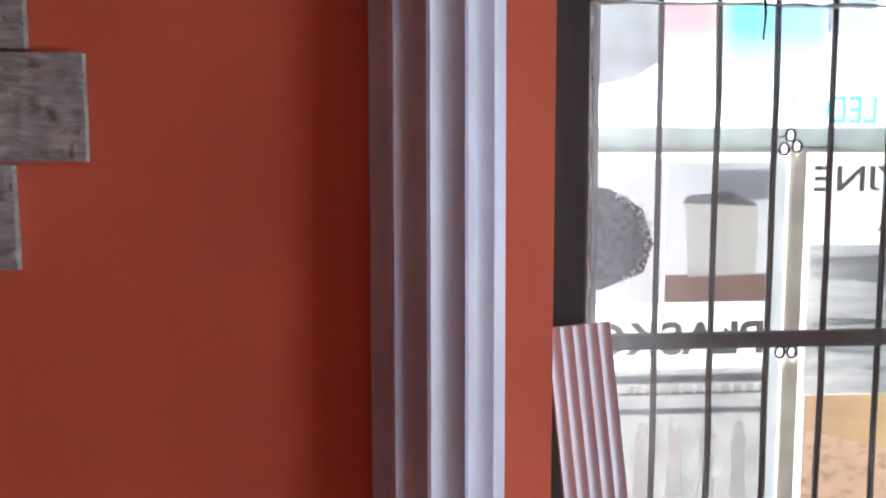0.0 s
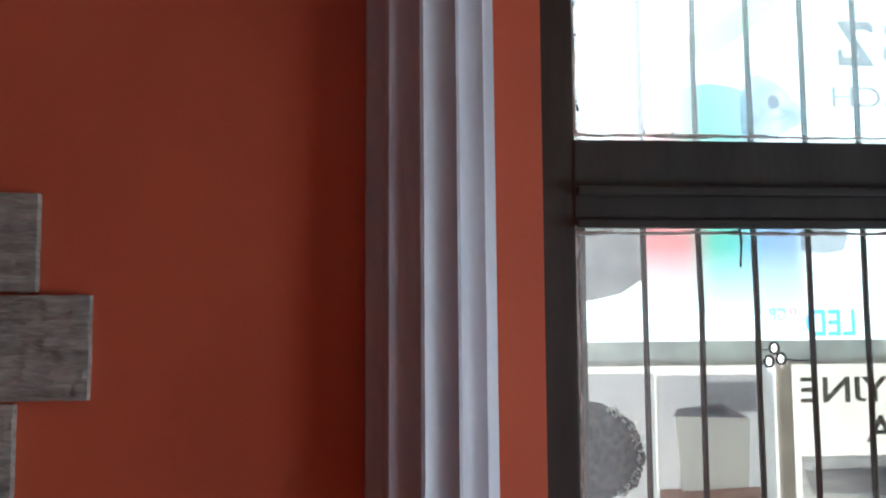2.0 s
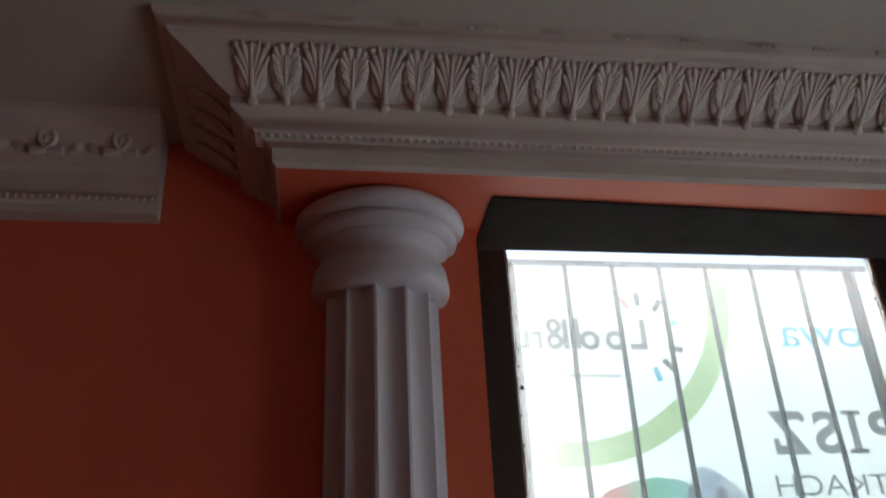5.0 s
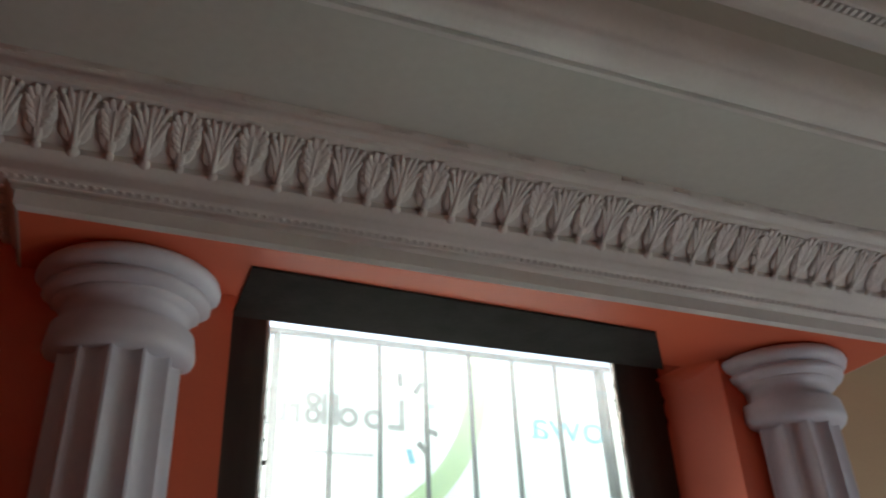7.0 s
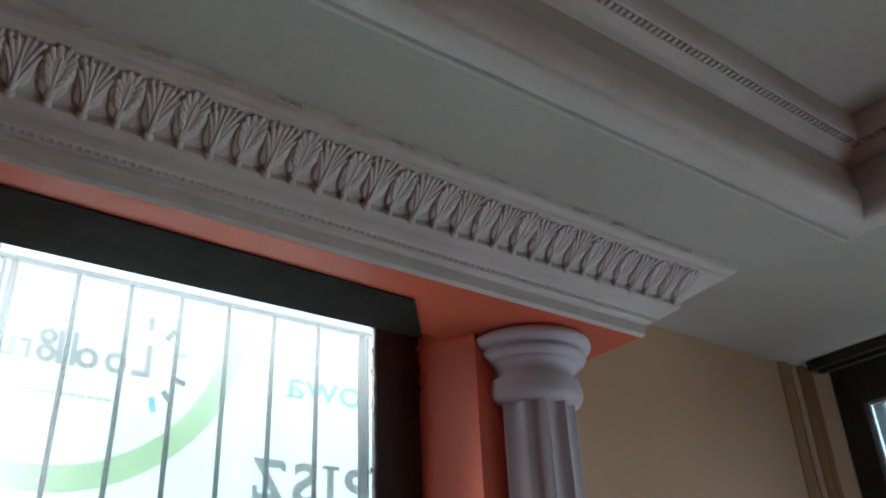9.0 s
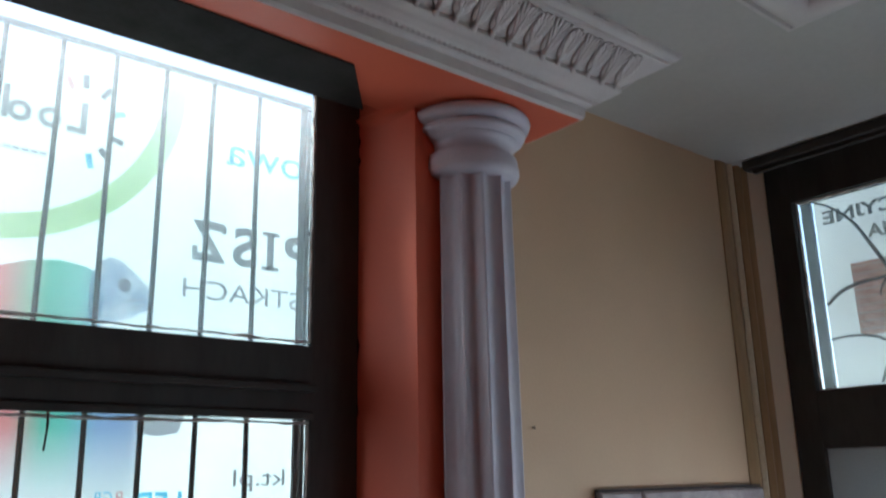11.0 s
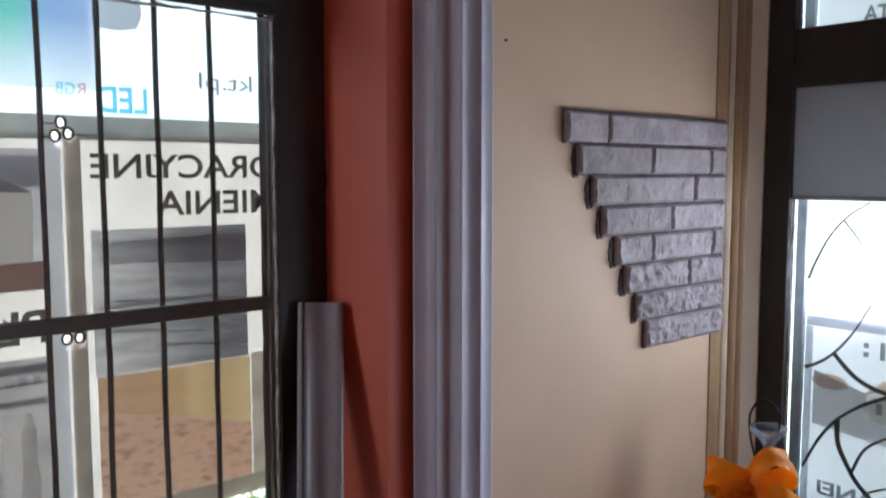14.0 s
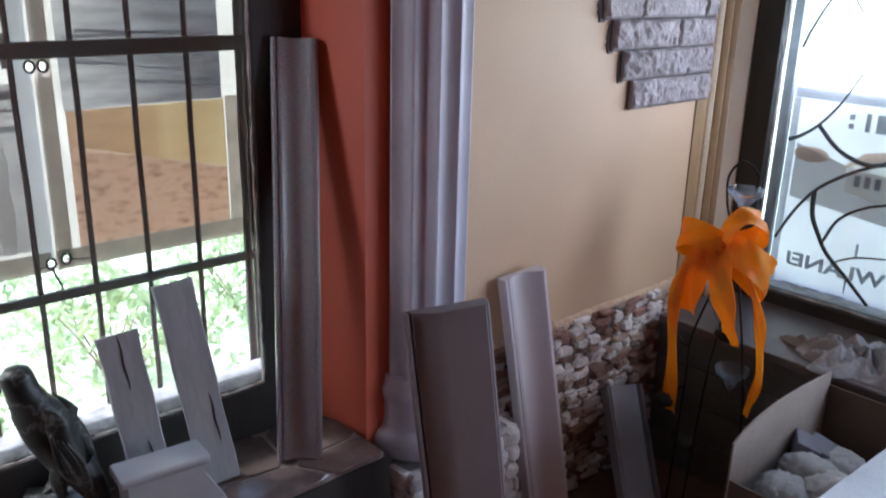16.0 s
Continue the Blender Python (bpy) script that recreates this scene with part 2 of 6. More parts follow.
def spectrum(name, stops, fade=0.0, streaks=0.0):
    """Ink that runs through several colours along the cloth and thins out towards its lower rim."""
    m = cloth(name, (0.5, 0.5, 0.5))
    n, link = m.node_tree.nodes, m.node_tree.links.new
    at, split, ramp = n.new("ShaderNodeTexCoord"), n.new("ShaderNodeSeparateXYZ"), n.new("ShaderNodeValToRGB")
    link(at.outputs["Generated"], split.inputs[0])
    e = ramp.color_ramp.elements
    e[0].position, e[0].color = stops[0][0], (*stops[0][1], 1)
    e[1].position, e[1].color = stops[-1][0], (*stops[-1][1], 1)
    for place, colour in stops[1:-1]:
        e.new(place).color = (*colour, 1)
    link(split.outputs["X"], ramp.inputs[0])
    tone = ramp.outputs[0]
    if fade:
        span, thin = n.new("ShaderNodeMapRange"), n.new("ShaderNodeMixRGB")
        span.inputs[1].default_value, span.inputs[2].default_value, span.inputs[3].default_value, span.inputs[4].default_value = 0.02, fade, 1.0, 0.0
        link(split.outputs["Z"], span.inputs[0])
        link(span.outputs[0], thin.inputs[0])
        link(tone, thin.inputs[1])
        thin.inputs[2].default_value = (0.77, 0.78, 0.79, 1)
        tone = thin.outputs[0]
    if streaks:
        way, band, soft = n.new("ShaderNodeMapping"), n.new("ShaderNodeTexNoise"), n.new("ShaderNodeMixRGB")
        way.inputs["Rotation"].default_value, way.inputs["Scale"].default_value = (0, radians(-6), 0), (3.0, 1.0, 17.0)
        band.inputs["Scale"].default_value, band.inputs["Detail"].default_value, band.inputs["Roughness"].default_value = 1.6, 7.0, 0.62
        soft.blend_type, soft.inputs[0].default_value = "OVERLAY", streaks
        link(at.outputs["Object"], way.inputs[0])
        link(way.outputs[0], band.inputs["Vector"])
        link(tone, soft.inputs[1])
        link(band.outputs["Fac"], soft.inputs[2])
        tone = soft.outputs[0]
    for node in list(n):
        if node.type in ("BSDF_PRINCIPLED", "BSDF_TRANSLUCENT"):
            link(tone, node.inputs[0])
    return m


UPPER_INK = spectrum("ink_upper_form", ((0.0, (0.74, 0.32, 0.30)), (0.40, (0.70, 0.26, 0.25)), (0.56, (0.40, 0.52, 0.40)), (0.66, (0.18, 0.50, 0.38)), (0.85, (0.28, 0.58, 0.52)), (1.0, (0.40, 0.52, 0.66))))
TAN_PHOTO = spectrum("photo_tan", ((0.0, (0.46, 0.30, 0.20)), (0.35, (0.52, 0.35, 0.21)), (0.52, (0.54, 0.38, 0.22)), (0.60, (0.64, 0.49, 0.29)), (0.78, (0.56, 0.42, 0.24)), (1.0, (0.64, 0.51, 0.30))), streaks=0.25)
PALE_SLATE = spectrum("photo_pale_slate", ((0.0, (0.58, 0.59, 0.61)), (0.5, (0.46, 0.47, 0.50)), (1.0, (0.38, 0.39, 0.43))), streaks=0.6)
SLATE_PHOTO = spectrum("photo_slate_fading", ((0.0, (0.54, 0.55, 0.57)), (0.25, (0.42, 0.43, 0.46)), (0.6, (0.24, 0.25, 0.28)), (1.0, (0.17, 0.18, 0.21))), streaks=1.0)
LOWER_INK = spectrum("ink_lower_form", ((0.0, (0.66, 0.24, 0.24)), (0.26, (0.67, 0.25, 0.25)), (0.44, (0.14, 0.44, 0.34)), (0.56, (0.15, 0.46, 0.40)), (0.74, (0.26, 0.36, 0.54)), (0.94, (0.30, 0.38, 0.56)), (1.0, (0.60, 0.62, 0.70))), fade=0.75)
PHOTO = {k: cloth("photo_" + k, *[[c * 0.88 for c in tone] for tone in v[:2]], *v[2:]) for k, v in {
    "hedge": ((0.028, 0.020, 0.022), (0.125, 0.098, 0.10), 80, (0.40, 0.66)), "room": ((0.52, 0.53, 0.60), (0.62, 0.63, 0.68), 4), "paper": ((0.90, 0.90, 0.84), (0.84, 0.83, 0.77)),
    "floor": ((0.36, 0.22, 0.18), (0.46, 0.31, 0.25), 8), "facade": ((0.42, 0.42, 0.44), (0.56, 0.56, 0.57), 14), "figure": ((0.76, 0.76, 0.75), (0.88, 0.87, 0.86), 18),
    "slate": ((0.22, 0.23, 0.26), (0.40, 0.41, 0.44), 7, (0.35, 0.65), (1, 1, 3)), "pale": ((0.50, 0.52, 0.55), (0.40, 0.42, 0.45), 5, (0.35, 0.65), (1, 1, 5)),
    "brown": ((0.64, 0.43, 0.32), (0.38, 0.23, 0.17), 34, (0.50, 0.72), (1, 1, 2.6)), "stone": ((0.40, 0.36, 0.31), (0.56, 0.52, 0.46), 20), "brickwork": ((0.66, 0.38, 0.31), (0.50, 0.26, 0.20), 26, (0.4, 0.6), (1, 1, 3)),
    "roof": ((0.66, 0.48, 0.38), (0.60, 0.42, 0.33), 9), "yard": ((0.42, 0.40, 0.40), (0.52, 0.50, 0.49), 5)}.items()}


# ---------------------------------------------------------------- building blocks
def thing(name, base, label, category, group="", turn=None):
    """A thing's Empty at its base, with an optional turn (a 3 x 3 matrix) for things that lean."""
    ob = new(name)
    ob.empty_display_size = 0.05
    ob.matrix_world = Matrix.Translation(P(*base)) @ (turn.to_4x4() if turn else Matrix())
    return tagged(ob, label, category, group)


def origin(ob):
    while ob.parent:
        ob = ob.parent
    return ob.matrix_world.copy()


def part(name, bm, material, parent=None, label="", local=False, smooth=False):
    """Links a bmesh in plan units as ONE mesh object, alone or under a thing. local: the bmesh is measured from the thing's base."""
    if local:
        bm.transform(Matrix.Scale(U, 4))
    else:
        bm.transform(Matrix.Scale(U, 4) @ Matrix.Translation((0, 0, -FLOOR)))
        if parent:
            bm.transform(origin(parent).inverted())
    bmesh.ops.recalc_face_normals(bm, faces=bm.faces)
    me = bpy.data.meshes.new(name)
    bm.to_mesh(me)
    bm.free()
    me.materials.append(material)
    if smooth:
        me.shade_smooth()
        me.set_sharp_from_angle(angle=radians(smooth if smooth > 1 else 40))
    ob = new(name, me)
    ob.parent = parent
    return tagged(ob, label)


def struct(name, bm, material, label="", category="", smooth=False):
    return tagged(part(name, bm, material, None, label, smooth=smooth), category=category, kind="structure")


def box(x0, x1, y0, y1, z0, z1, bm=None, bevel=0.0):
    bm = bm or bmesh.new()
    m = Matrix.LocRotScale(((x0 + x1) / 2, (y0 + y1) / 2, (z0 + z1) / 2), None, (abs(x1 - x0), abs(y1 - y0), abs(z1 - z0)))
    made = bmesh.ops.create_cube(bm, size=1, matrix=m)
    if bevel:
        edges = list({e for v in made["verts"] for e in v.link_edges})
        bmesh.ops.bevel(bm, geom=edges, offset=bevel, segments=2, affect="EDGES", profile=0.6)
    return bm


def loft(rings, bm=None, closed=True, caps=True):
    """Skins rings of equally many points."""
    bm = bm or bmesh.new()
    rows = [[bm.verts.new(p) for p in ring] for ring in rings]
    n = len(rows[0])
    for a, b in zip(rows, rows[1:]):
        for i in range(n if closed else n - 1):
            bm.faces.new((a[i], a[(i + 1) % n], b[(i + 1) % n], b[i]))
    if caps and closed:
        bm.faces.new(rows[0][::-1])
        bm.faces.new(rows[-1])
    return bm


def lathe(profile, cx, cy, n=48, bm=None, squash=1.0):
    """A turned body from (radius, height) pairs."""
    return loft([[(cx + r * math.cos(2 * math.pi * i / n), cy + squash * r * math.sin(2 * math.pi * i / n), z) for i in range(n)] for r, z in profile], bm)


def extrude(profile, length, bm=None, slices=1):
    """A closed profile (u, v) drawn out along local z."""
    return loft([[(u, v, length * k / slices) for u, v in profile] for k in range(slices + 1)], bm)


def sweep(profile, path, bm=None, closed=False):
    """A closed profile of (outward, height) carried along a level path, mitred at its corners; outward is to the path's right."""
    def normal(a, b):
        d = Vector((b[0] - a[0], b[1] - a[1])).normalized()
        return Vector((d.y, -d.x))
    rings, n = [], len(path)
    for i, p in enumerate(path):
        before = normal(path[i - 1], p) if (i or closed) else None
        after = normal(p, path[(i + 1) % n]) if (i < n - 1 or closed) else None
        out = before if after is None else after if before is None else (before + after) / (1 + before.dot(after))
        rings.append([(p[0] + out.x * d, p[1] + out.y * d, z) for d, z in profile])
    if closed:
        rings.append(rings[0])
    bm = loft(rings, bm, caps=not closed)
    if closed:
        bmesh.ops.remove_doubles(bm, verts=bm.verts, dist=1e-5)
    return bm


def tube(points, radius, bm=None, n=8):
    """A rod along points; radius may be a list."""
    pts = [Vector(p) for p in points]
    radii = radius if isinstance(radius, (list, tuple)) else [radius] * len(pts)
    rings, up = [], None
    for i, p in enumerate(pts):
        d = (pts[min(i + 1, len(pts) - 1)] - pts[max(i - 1, 0)]).normalized()
        side = d.cross(up if up is not None and abs(d.dot(up)) < 0.95 else (Vector((0, 0, 1)) if abs(d.z) < 0.9 else Vector((1, 0, 0)))).normalized()
        up = side.cross(d).normalized()
        rings.append([p + radii[i] * (math.cos(a) * side + math.sin(a) * up) for a in (2 * math.pi * k / n for k in range(n))])
    return loft(rings, bm)


def blob(bm, centre, size, turn=None, detail=2, rough=0.0, seed=0.0, freq=6.0):
    made = bmesh.ops.create_icosphere(bm, subdivisions=detail, radius=1)
    m = Matrix.LocRotScale(centre, turn, size)
    for v in made["verts"]:
        if rough:
            v.co *= 1 + rough * noise.noise(v.co * freq * 0.4 + Vector((seed, seed * 1.7, 0)))
        v.co = m @ v.co
    return bm


def bezier(points, steps=8):
    """A smooth line through points (Catmull-Rom)."""
    p = [Vector(q) for q in points]
    p = [2 * p[0] - p[1]] + p + [2 * p[-1] - p[-2]]
    out = []
    for a, b, c, d in zip(p, p[1:], p[2:], p[3:]):
        for k in range(steps):
            t = k / steps
            out.append(0.5 * (2 * b + (c - a) * t + (2 * a - 5 * b + 4 * c - d) * t * t + (3 * b - a - 3 * c + d) * t ** 3))
    return out + [p[-2]]


def axes(x, z):
    """The turn whose local x and z point along the given directions (z kept, x squared to it)."""
    z = Vector(z).normalized()
    x = Vector(x)
    x = (x - x.dot(z) * z).normalized()
    return Matrix((x, z.cross(x), z)).transposed()


rng = random.Random(7)

# ---------------------------------------------------------------- structure
WALL = -0.19          # face of the window wall
LEFT, RIGHT = -0.105, 1.147   # the window niche
SILL, SOFFIT, CEIL = 0.17, 2.715, 2.90
X0, X1, Y0 = -4.60, 2.76, -3.70   # the room

struct("floor", box(X0 - 0.2, X1 + 0.3, Y0 - 0.2, 0.12, FLOOR - 0.1, FLOOR), FLOOR_TILE, "dark brown shop floor", "floor")
bm = box(X0 - 0.15, LEFT, WALL, 0.045, FLOOR, CEIL)
struct("wall_north_left", bm, ORANGE, "orange painted plaster wall", "wall")
bm = loft([[(RIGHT, WALL, z), (1.40, WALL, z), (1.40, 0.045, z), (1.085, 0.045, z), (1.085, 0.0, z)] for z in (FLOOR, CEIL)])
rings = []
for k in range(9):  # soft cove where the reveal meets the soffit
    s = k / 8
    x, y, r = RIGHT + (1.085 - RIGHT) * s, WALL - WALL * s, 0.012 + 0.028 * math.sin(math.pi * s)
    arc_points = [(r - r * math.sin(a), -r + r * math.cos(a)) for a in (math.pi / 2 * j / 8 for j in range(9))]
    rings.append([(x - d * 0.95 + 0.004, y - d * 0.31, SOFFIT + h) for d, h in [(0.0, 0.004), (r, 0.004), *arc_points]])
loft(rings, bm)
struct("wall_north_pier", bm, ORANGE, "orange painted pier beside the window", "wall", smooth=30)
struct("wall_north_right", box(1.402, X1 + 0.25, WALL, 0.045, FLOOR, CEIL), YELLOW, "yellow painted plaster wall", "wall")
struct("wall_north_base", box(LEFT, 1.085, -0.06, 0.045, FLOOR, SILL - 0.02), ORANGE, "orange wall below the window", "wall")
struct("wall_west", box(X0 - 0.15, X0, Y0, WALL, FLOOR, CEIL), ORANGE, "orange side wall", "wall")
struct("wall_south", box(X0 - 0.15, X1 + 0.15, Y0 - 0.15, Y0, FLOOR, CEIL), ORANGE, "plain orange back wall", "wall")
# east wall with the wide shop window
E0, E1, EB, ET = -0.295, -2.75, 0.241, 2.855
bm = loft([[(2.787, WALL - 0.006, z), (2.842, -0.243, z), (X1 + 0.21, -0.243, z), (X1 + 0.21, WALL - 0.001, z), (2.787, WALL - 0.001, z)] for z in (FLOOR, CEIL)])
box(X1, X1 + 0.21, Y0, E1, FLOOR, CEIL, bm)
box(X1, X1 + 0.21, E1, -0.245, FLOOR, 0.165, bm)
struct("wall_east", bm, OFF_WHITE, "off-white painted wall round the shop window", "wall")

# ceiling with a coffer
CX0, CX1, CY0, CY1 = -1.9, 1.755, -3.0, -1.01
bm = box(X0 - 0.15, X1 + 0.21, CY1, 0.12, CEIL, CEIL + 0.2)
box(X0 - 0.15, X1 + 0.21, Y0 - 0.15, CY0, CEIL, CEIL + 0.2, bm)
box(X0 - 0.15, CX0, CY0, CY1, CEIL, CEIL + 0.2, bm)
box(CX1, X1 + 0.21, CY0, CY1, CEIL, CEIL + 0.2, bm)
box(X0 - 0.15, X1 + 0.21, Y0 - 0.15, 0.12, CEIL + 0.2, CEIL + 0.3, bm)
struct("ceiling", bm, CEILING, "off-white ceiling with a recessed coffer", "ceiling")
ring = [(CX0, CY0), (CX1, CY0), (CX1, CY1), (CX0, CY1)]
lower = [(0.130, CEIL + 0.002), (0.130, CEIL - 0.012), (0.126, CEIL - 0.015), (0.117, CEIL - 0.015), (0.114, CEIL - 0.010), (0.112, CEIL - 0.001), (0.107, CEIL - 0.001), (0.104, CEIL - 0.014), (0.096, CEIL - 0.026),
         (0.082, CEIL - 0.037), (0.062, CEIL - 0.044), (0.042, CEIL - 0.043), (0.024, CEIL - 0.036), (0.010, CEIL - 0.024), (0.001, CEIL - 0.008), (-0.003, CEIL + 0.012), (-0.003, CEIL + 0.04), (0.0, CEIL + 0.04)]
struct("trim_coffer_rim", sweep(lower, ring, closed=True), STUCCO, "white rounded moulding round the ceiling coffer", "moulding", smooth=30)
upper = [(0.0, CEIL + 0.108), (-0.008, CEIL + 0.108), (-0.014, CEIL + 0.110), (-0.022, CEIL + 0.116), (-0.031, CEIL + 0.125), (-0.040, CEIL + 0.131), (-0.0405, CEIL + 0.150), (-0.0565, CEIL + 0.150),
         (-0.0570, CEIL + 0.137), (-0.062, CEIL + 0.138), (-0.067, CEIL + 0.143), (-0.071, CEIL + 0.155), (-0.073, CEIL + 0.199), (0.0, CEIL + 0.199)]
inner_rim = struct("trim_coffer_cornice", sweep(upper, ring, closed=True), STUCCO, "white beaded moulding inside the ceiling coffer", "moulding", smooth=30)
bm = bmesh.new()
for k in range(160):
    x = CX1 - 0.06 - k * 0.0174
    box(x, x + 0.0098, CY1 - 0.0566, CY1 - 0.0404, CEIL + 0.1335, CEIL + 0.1510, bm)
for k in range(75):
    y = CY1 - 0.06 - k * 0.0174
    box(CX1 - 0.0566, CX1 - 0.0404, y - 0.0098, y, CEIL + 0.1335, CEIL + 0.1510, bm)
tagged(part("bead_row", bm, STUCCO, inner_rim), kind="stuff")

# the lintel box over the window, with a dark lining behind its orange soffit
BX0, BX1, BF = -0.515, 1.572, -0.405
bm = box(BX0, BX1, BF, WALL, SOFFIT, CEIL)
box(LEFT - 0.01, RIGHT + 0.01, WALL, -0.12, SOFFIT, CEIL, bm)
struct("beam", bm, ORANGE, "orange lintel box above the window", "beam")
bm = loft([[(-0.095, -0.331, z), (0.880, -0.297, z), (1.04, -0.10, z), (-0.095, -0.10, z)] for z in (SOFFIT - 0.005, SOFFIT + 0.001)])
struct("trim_window_head", bm, MATT_BLACK, "dark stained lining board under the lintel", "lining board")

# Thin dark strip with a ragged outer rim along the reveal.
strip = bmesh.new()
edge = []
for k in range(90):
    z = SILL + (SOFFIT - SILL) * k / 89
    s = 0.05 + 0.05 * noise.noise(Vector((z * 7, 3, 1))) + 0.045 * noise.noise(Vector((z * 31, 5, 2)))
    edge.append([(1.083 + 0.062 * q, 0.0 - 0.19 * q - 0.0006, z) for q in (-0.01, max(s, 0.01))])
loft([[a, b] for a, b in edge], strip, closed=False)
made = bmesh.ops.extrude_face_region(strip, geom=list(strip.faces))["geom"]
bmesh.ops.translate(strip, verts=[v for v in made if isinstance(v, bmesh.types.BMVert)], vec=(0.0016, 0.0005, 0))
struct("trim_dark_edge", strip, MATT_BLACK, "ragged dark strip beside the window frame", "paint edge")

# ---------------------------------------------------------------- stucco cornice
CORNICE = [(0.0, SOFFIT + 0.0005), (0.003, SOFFIT + 0.0005), (0.010, SOFFIT + 0.008), (0.012, SOFFIT + 0.036), (0.022, SOFFIT + 0.040), (0.026, SOFFIT + 0.046), (0.042, SOFFIT + 0.048),
           (0.048, SOFFIT + 0.056), (0.060, SOFFIT + 0.060), (0.070, SOFFIT + 0.068), (0.082, SOFFIT + 0.074), (0.086, SOFFIT + 0.080), (0.084, SOFFIT + 0.094), (0.104, SOFFIT + 0.104),
           (0.135, SOFFIT + 0.1235), (0.165, SOFFIT + 0.1425), (0.184, SOFFIT + 0.152), (0.188, SOFFIT + 0.160), (0.200, SOFFIT + 0.164), (0.209, SOFFIT + 0.173), (0.212, CEIL + 0.002), (0.0, CEIL + 0.002)]
cornice = thing("cornice", ((BX0 + BX1) / 2, BF, SOFFIT), "white stucco cornice with acanthus leaves and a bead row under the ceiling", "cornice")
part("moulding", sweep(CORNICE, [(BX0, WALL), (BX0, BF), (BX1, BF), (BX1, WALL)]), STUCCO, cornice, smooth=35)


def leaf_mesh(bm):
    for v in bm.verts:  # the relief dies away upwards
        v.co.z *= 0.82 - 0.47 * min(max(v.co.y / 0.11, 0), 1)
    bm.transform(Matrix.Scale(U, 4))
    me = bpy.data.meshes.new("leaf")
    bm.to_mesh(me)
    bm.free()
    me.materials.append(STUCCO)
    me.shade_smooth()
    return me


def turn_z(angle):
    return Euler((0, 0, angle)).to_quaternion()


def acanthus():
    """A frilled stucco leaf in a frame where x runs along the band, y up the cove and z out of it."""
    bm = bmesh.new()
    blob(bm, (0, 0.070, 0.002), (0.031, 0.044, 0.0048), detail=2)
    blob(bm, (0, 0.040, 0.001), (0.0255, 0.030, 0.0042), detail=2)
    blob(bm, (0, 0.028, 0.003), (0.0095, 0.030, 0.0055), detail=2)
    blob(bm, (0, 0.060, 0.004), (0.0035, 0.046, 0.0058), detail=2)
    for side in (-1, 1):
        for k, (u, v, long, slant) in enumerate(((0.009, 0.040, 0.012, 0.75), (0.013, 0.052, 0.014, 0.72), (0.016, 0.065, 0.015, 0.66), (0.018, 0.079, 0.015, 0.58), (0.016, 0.093, 0.014, 0.42), (0.007, 0.101, 0.012, 0.18))):
            blob(bm, (side * u, v, 0.0040 + 0.0010 * (k % 2)), (0.0056, long, 0.0048), turn_z(-side * slant), 2)
            blob(bm, (side * (u + 0.55 * long * math.sin(slant)), v + 0.7 * long * math.cos(slant), 0.0052), (0.0062, 0.0062, 0.0042), detail=1)
    blob(bm, (0, 0.002, 0.006), (0.0090, 0.011, 0.0075), detail=2)
    return leaf_mesh(bm)


def palmette():
    """The plainer leaf between two frilled ones: a broad stem that parts into curved fronds."""
    bm = bmesh.new()
    blob(bm, (0, 0.066, 0.0015), (0.029, 0.046, 0.0042), detail=2)
    blob(bm, (0, 0.042, 0.001), (0.0270, 0.032, 0.0040), detail=2)
    blob(bm, (0, 0.034, 0.004), (0.0100, 0.040, 0.0062), detail=2)
    tube([(0, 0.0, 0.006), (0, 0.04, 0.007), (0, 0.075, 0.006), (0, 0.110, 0.004)], [0.0065, 0.0055, 0.0045, 0.0030], bm, 7)
    for side in (-1, 1):
        for spread, low, high, r in ((0.027, 0.018, 0.086, 0.0046), (0.023, 0.034, 0.104, 0.0046), (0.012, 0.050, 0.114, 0.0040)):
            pts = [(side * (0.004 + spread * s ** 1.5), low + (high - low) * s, 0.0052 - 0.001 * s) for s in (0, 0.3, 0.6, 0.85, 1.0)]
            tube(pts, [r * 0.7, r, r * 1.1, r, r * 0.6], bm, 6)
        blob(bm, (side * 0.027, 0.104, 0.003), (0.0075, 0.0085, 0.0050), detail=1)
    blob(bm, (0, -0.001, 0.007), (0.0115, 0.0125, 0.0085), detail=2)
    return leaf_mesh(bm)


LEAF_MESHES = (palmette(), acanthus())
foot, head = Vector((0.083, SOFFIT + 0.088)), Vector((0.180, SOFFIT + 0.149))
slope = (head - foot).normalized()


def set_leaf(parent, place, along, outward, mesh):
    """One leaf on the cove at a place of the band's foot."""
    leaf = new("leaf", mesh)
    leaf.parent = parent
    up = Vector((outward[0] * slope.x, outward[1] * slope.x, slope.y))
    turn = Matrix((Vector(along), up, Vector(along).cross(up))).transposed()
    jitter = 1 + rng.uniform(-0.04, 0.04)
    m = Matrix.Translation(P(*place)) @ turn.to_4x4() @ Matrix.Scale(jitter, 4)
    leaf.matrix_local = origin(parent).inverted() @ m


def band(parent, start, end, outward, count):
    a, b = Vector(start), Vector(end)
    for k in range(count):
        p = a.lerp(b, (k + 0.5) / count)
        set_leaf(parent, (p.x + outward[0] * foot.x, p.y + outward[1] * foot.x, foot.y), (b - a).normalized().to_3d(), outward, LEAF_MESHES[k % 2])


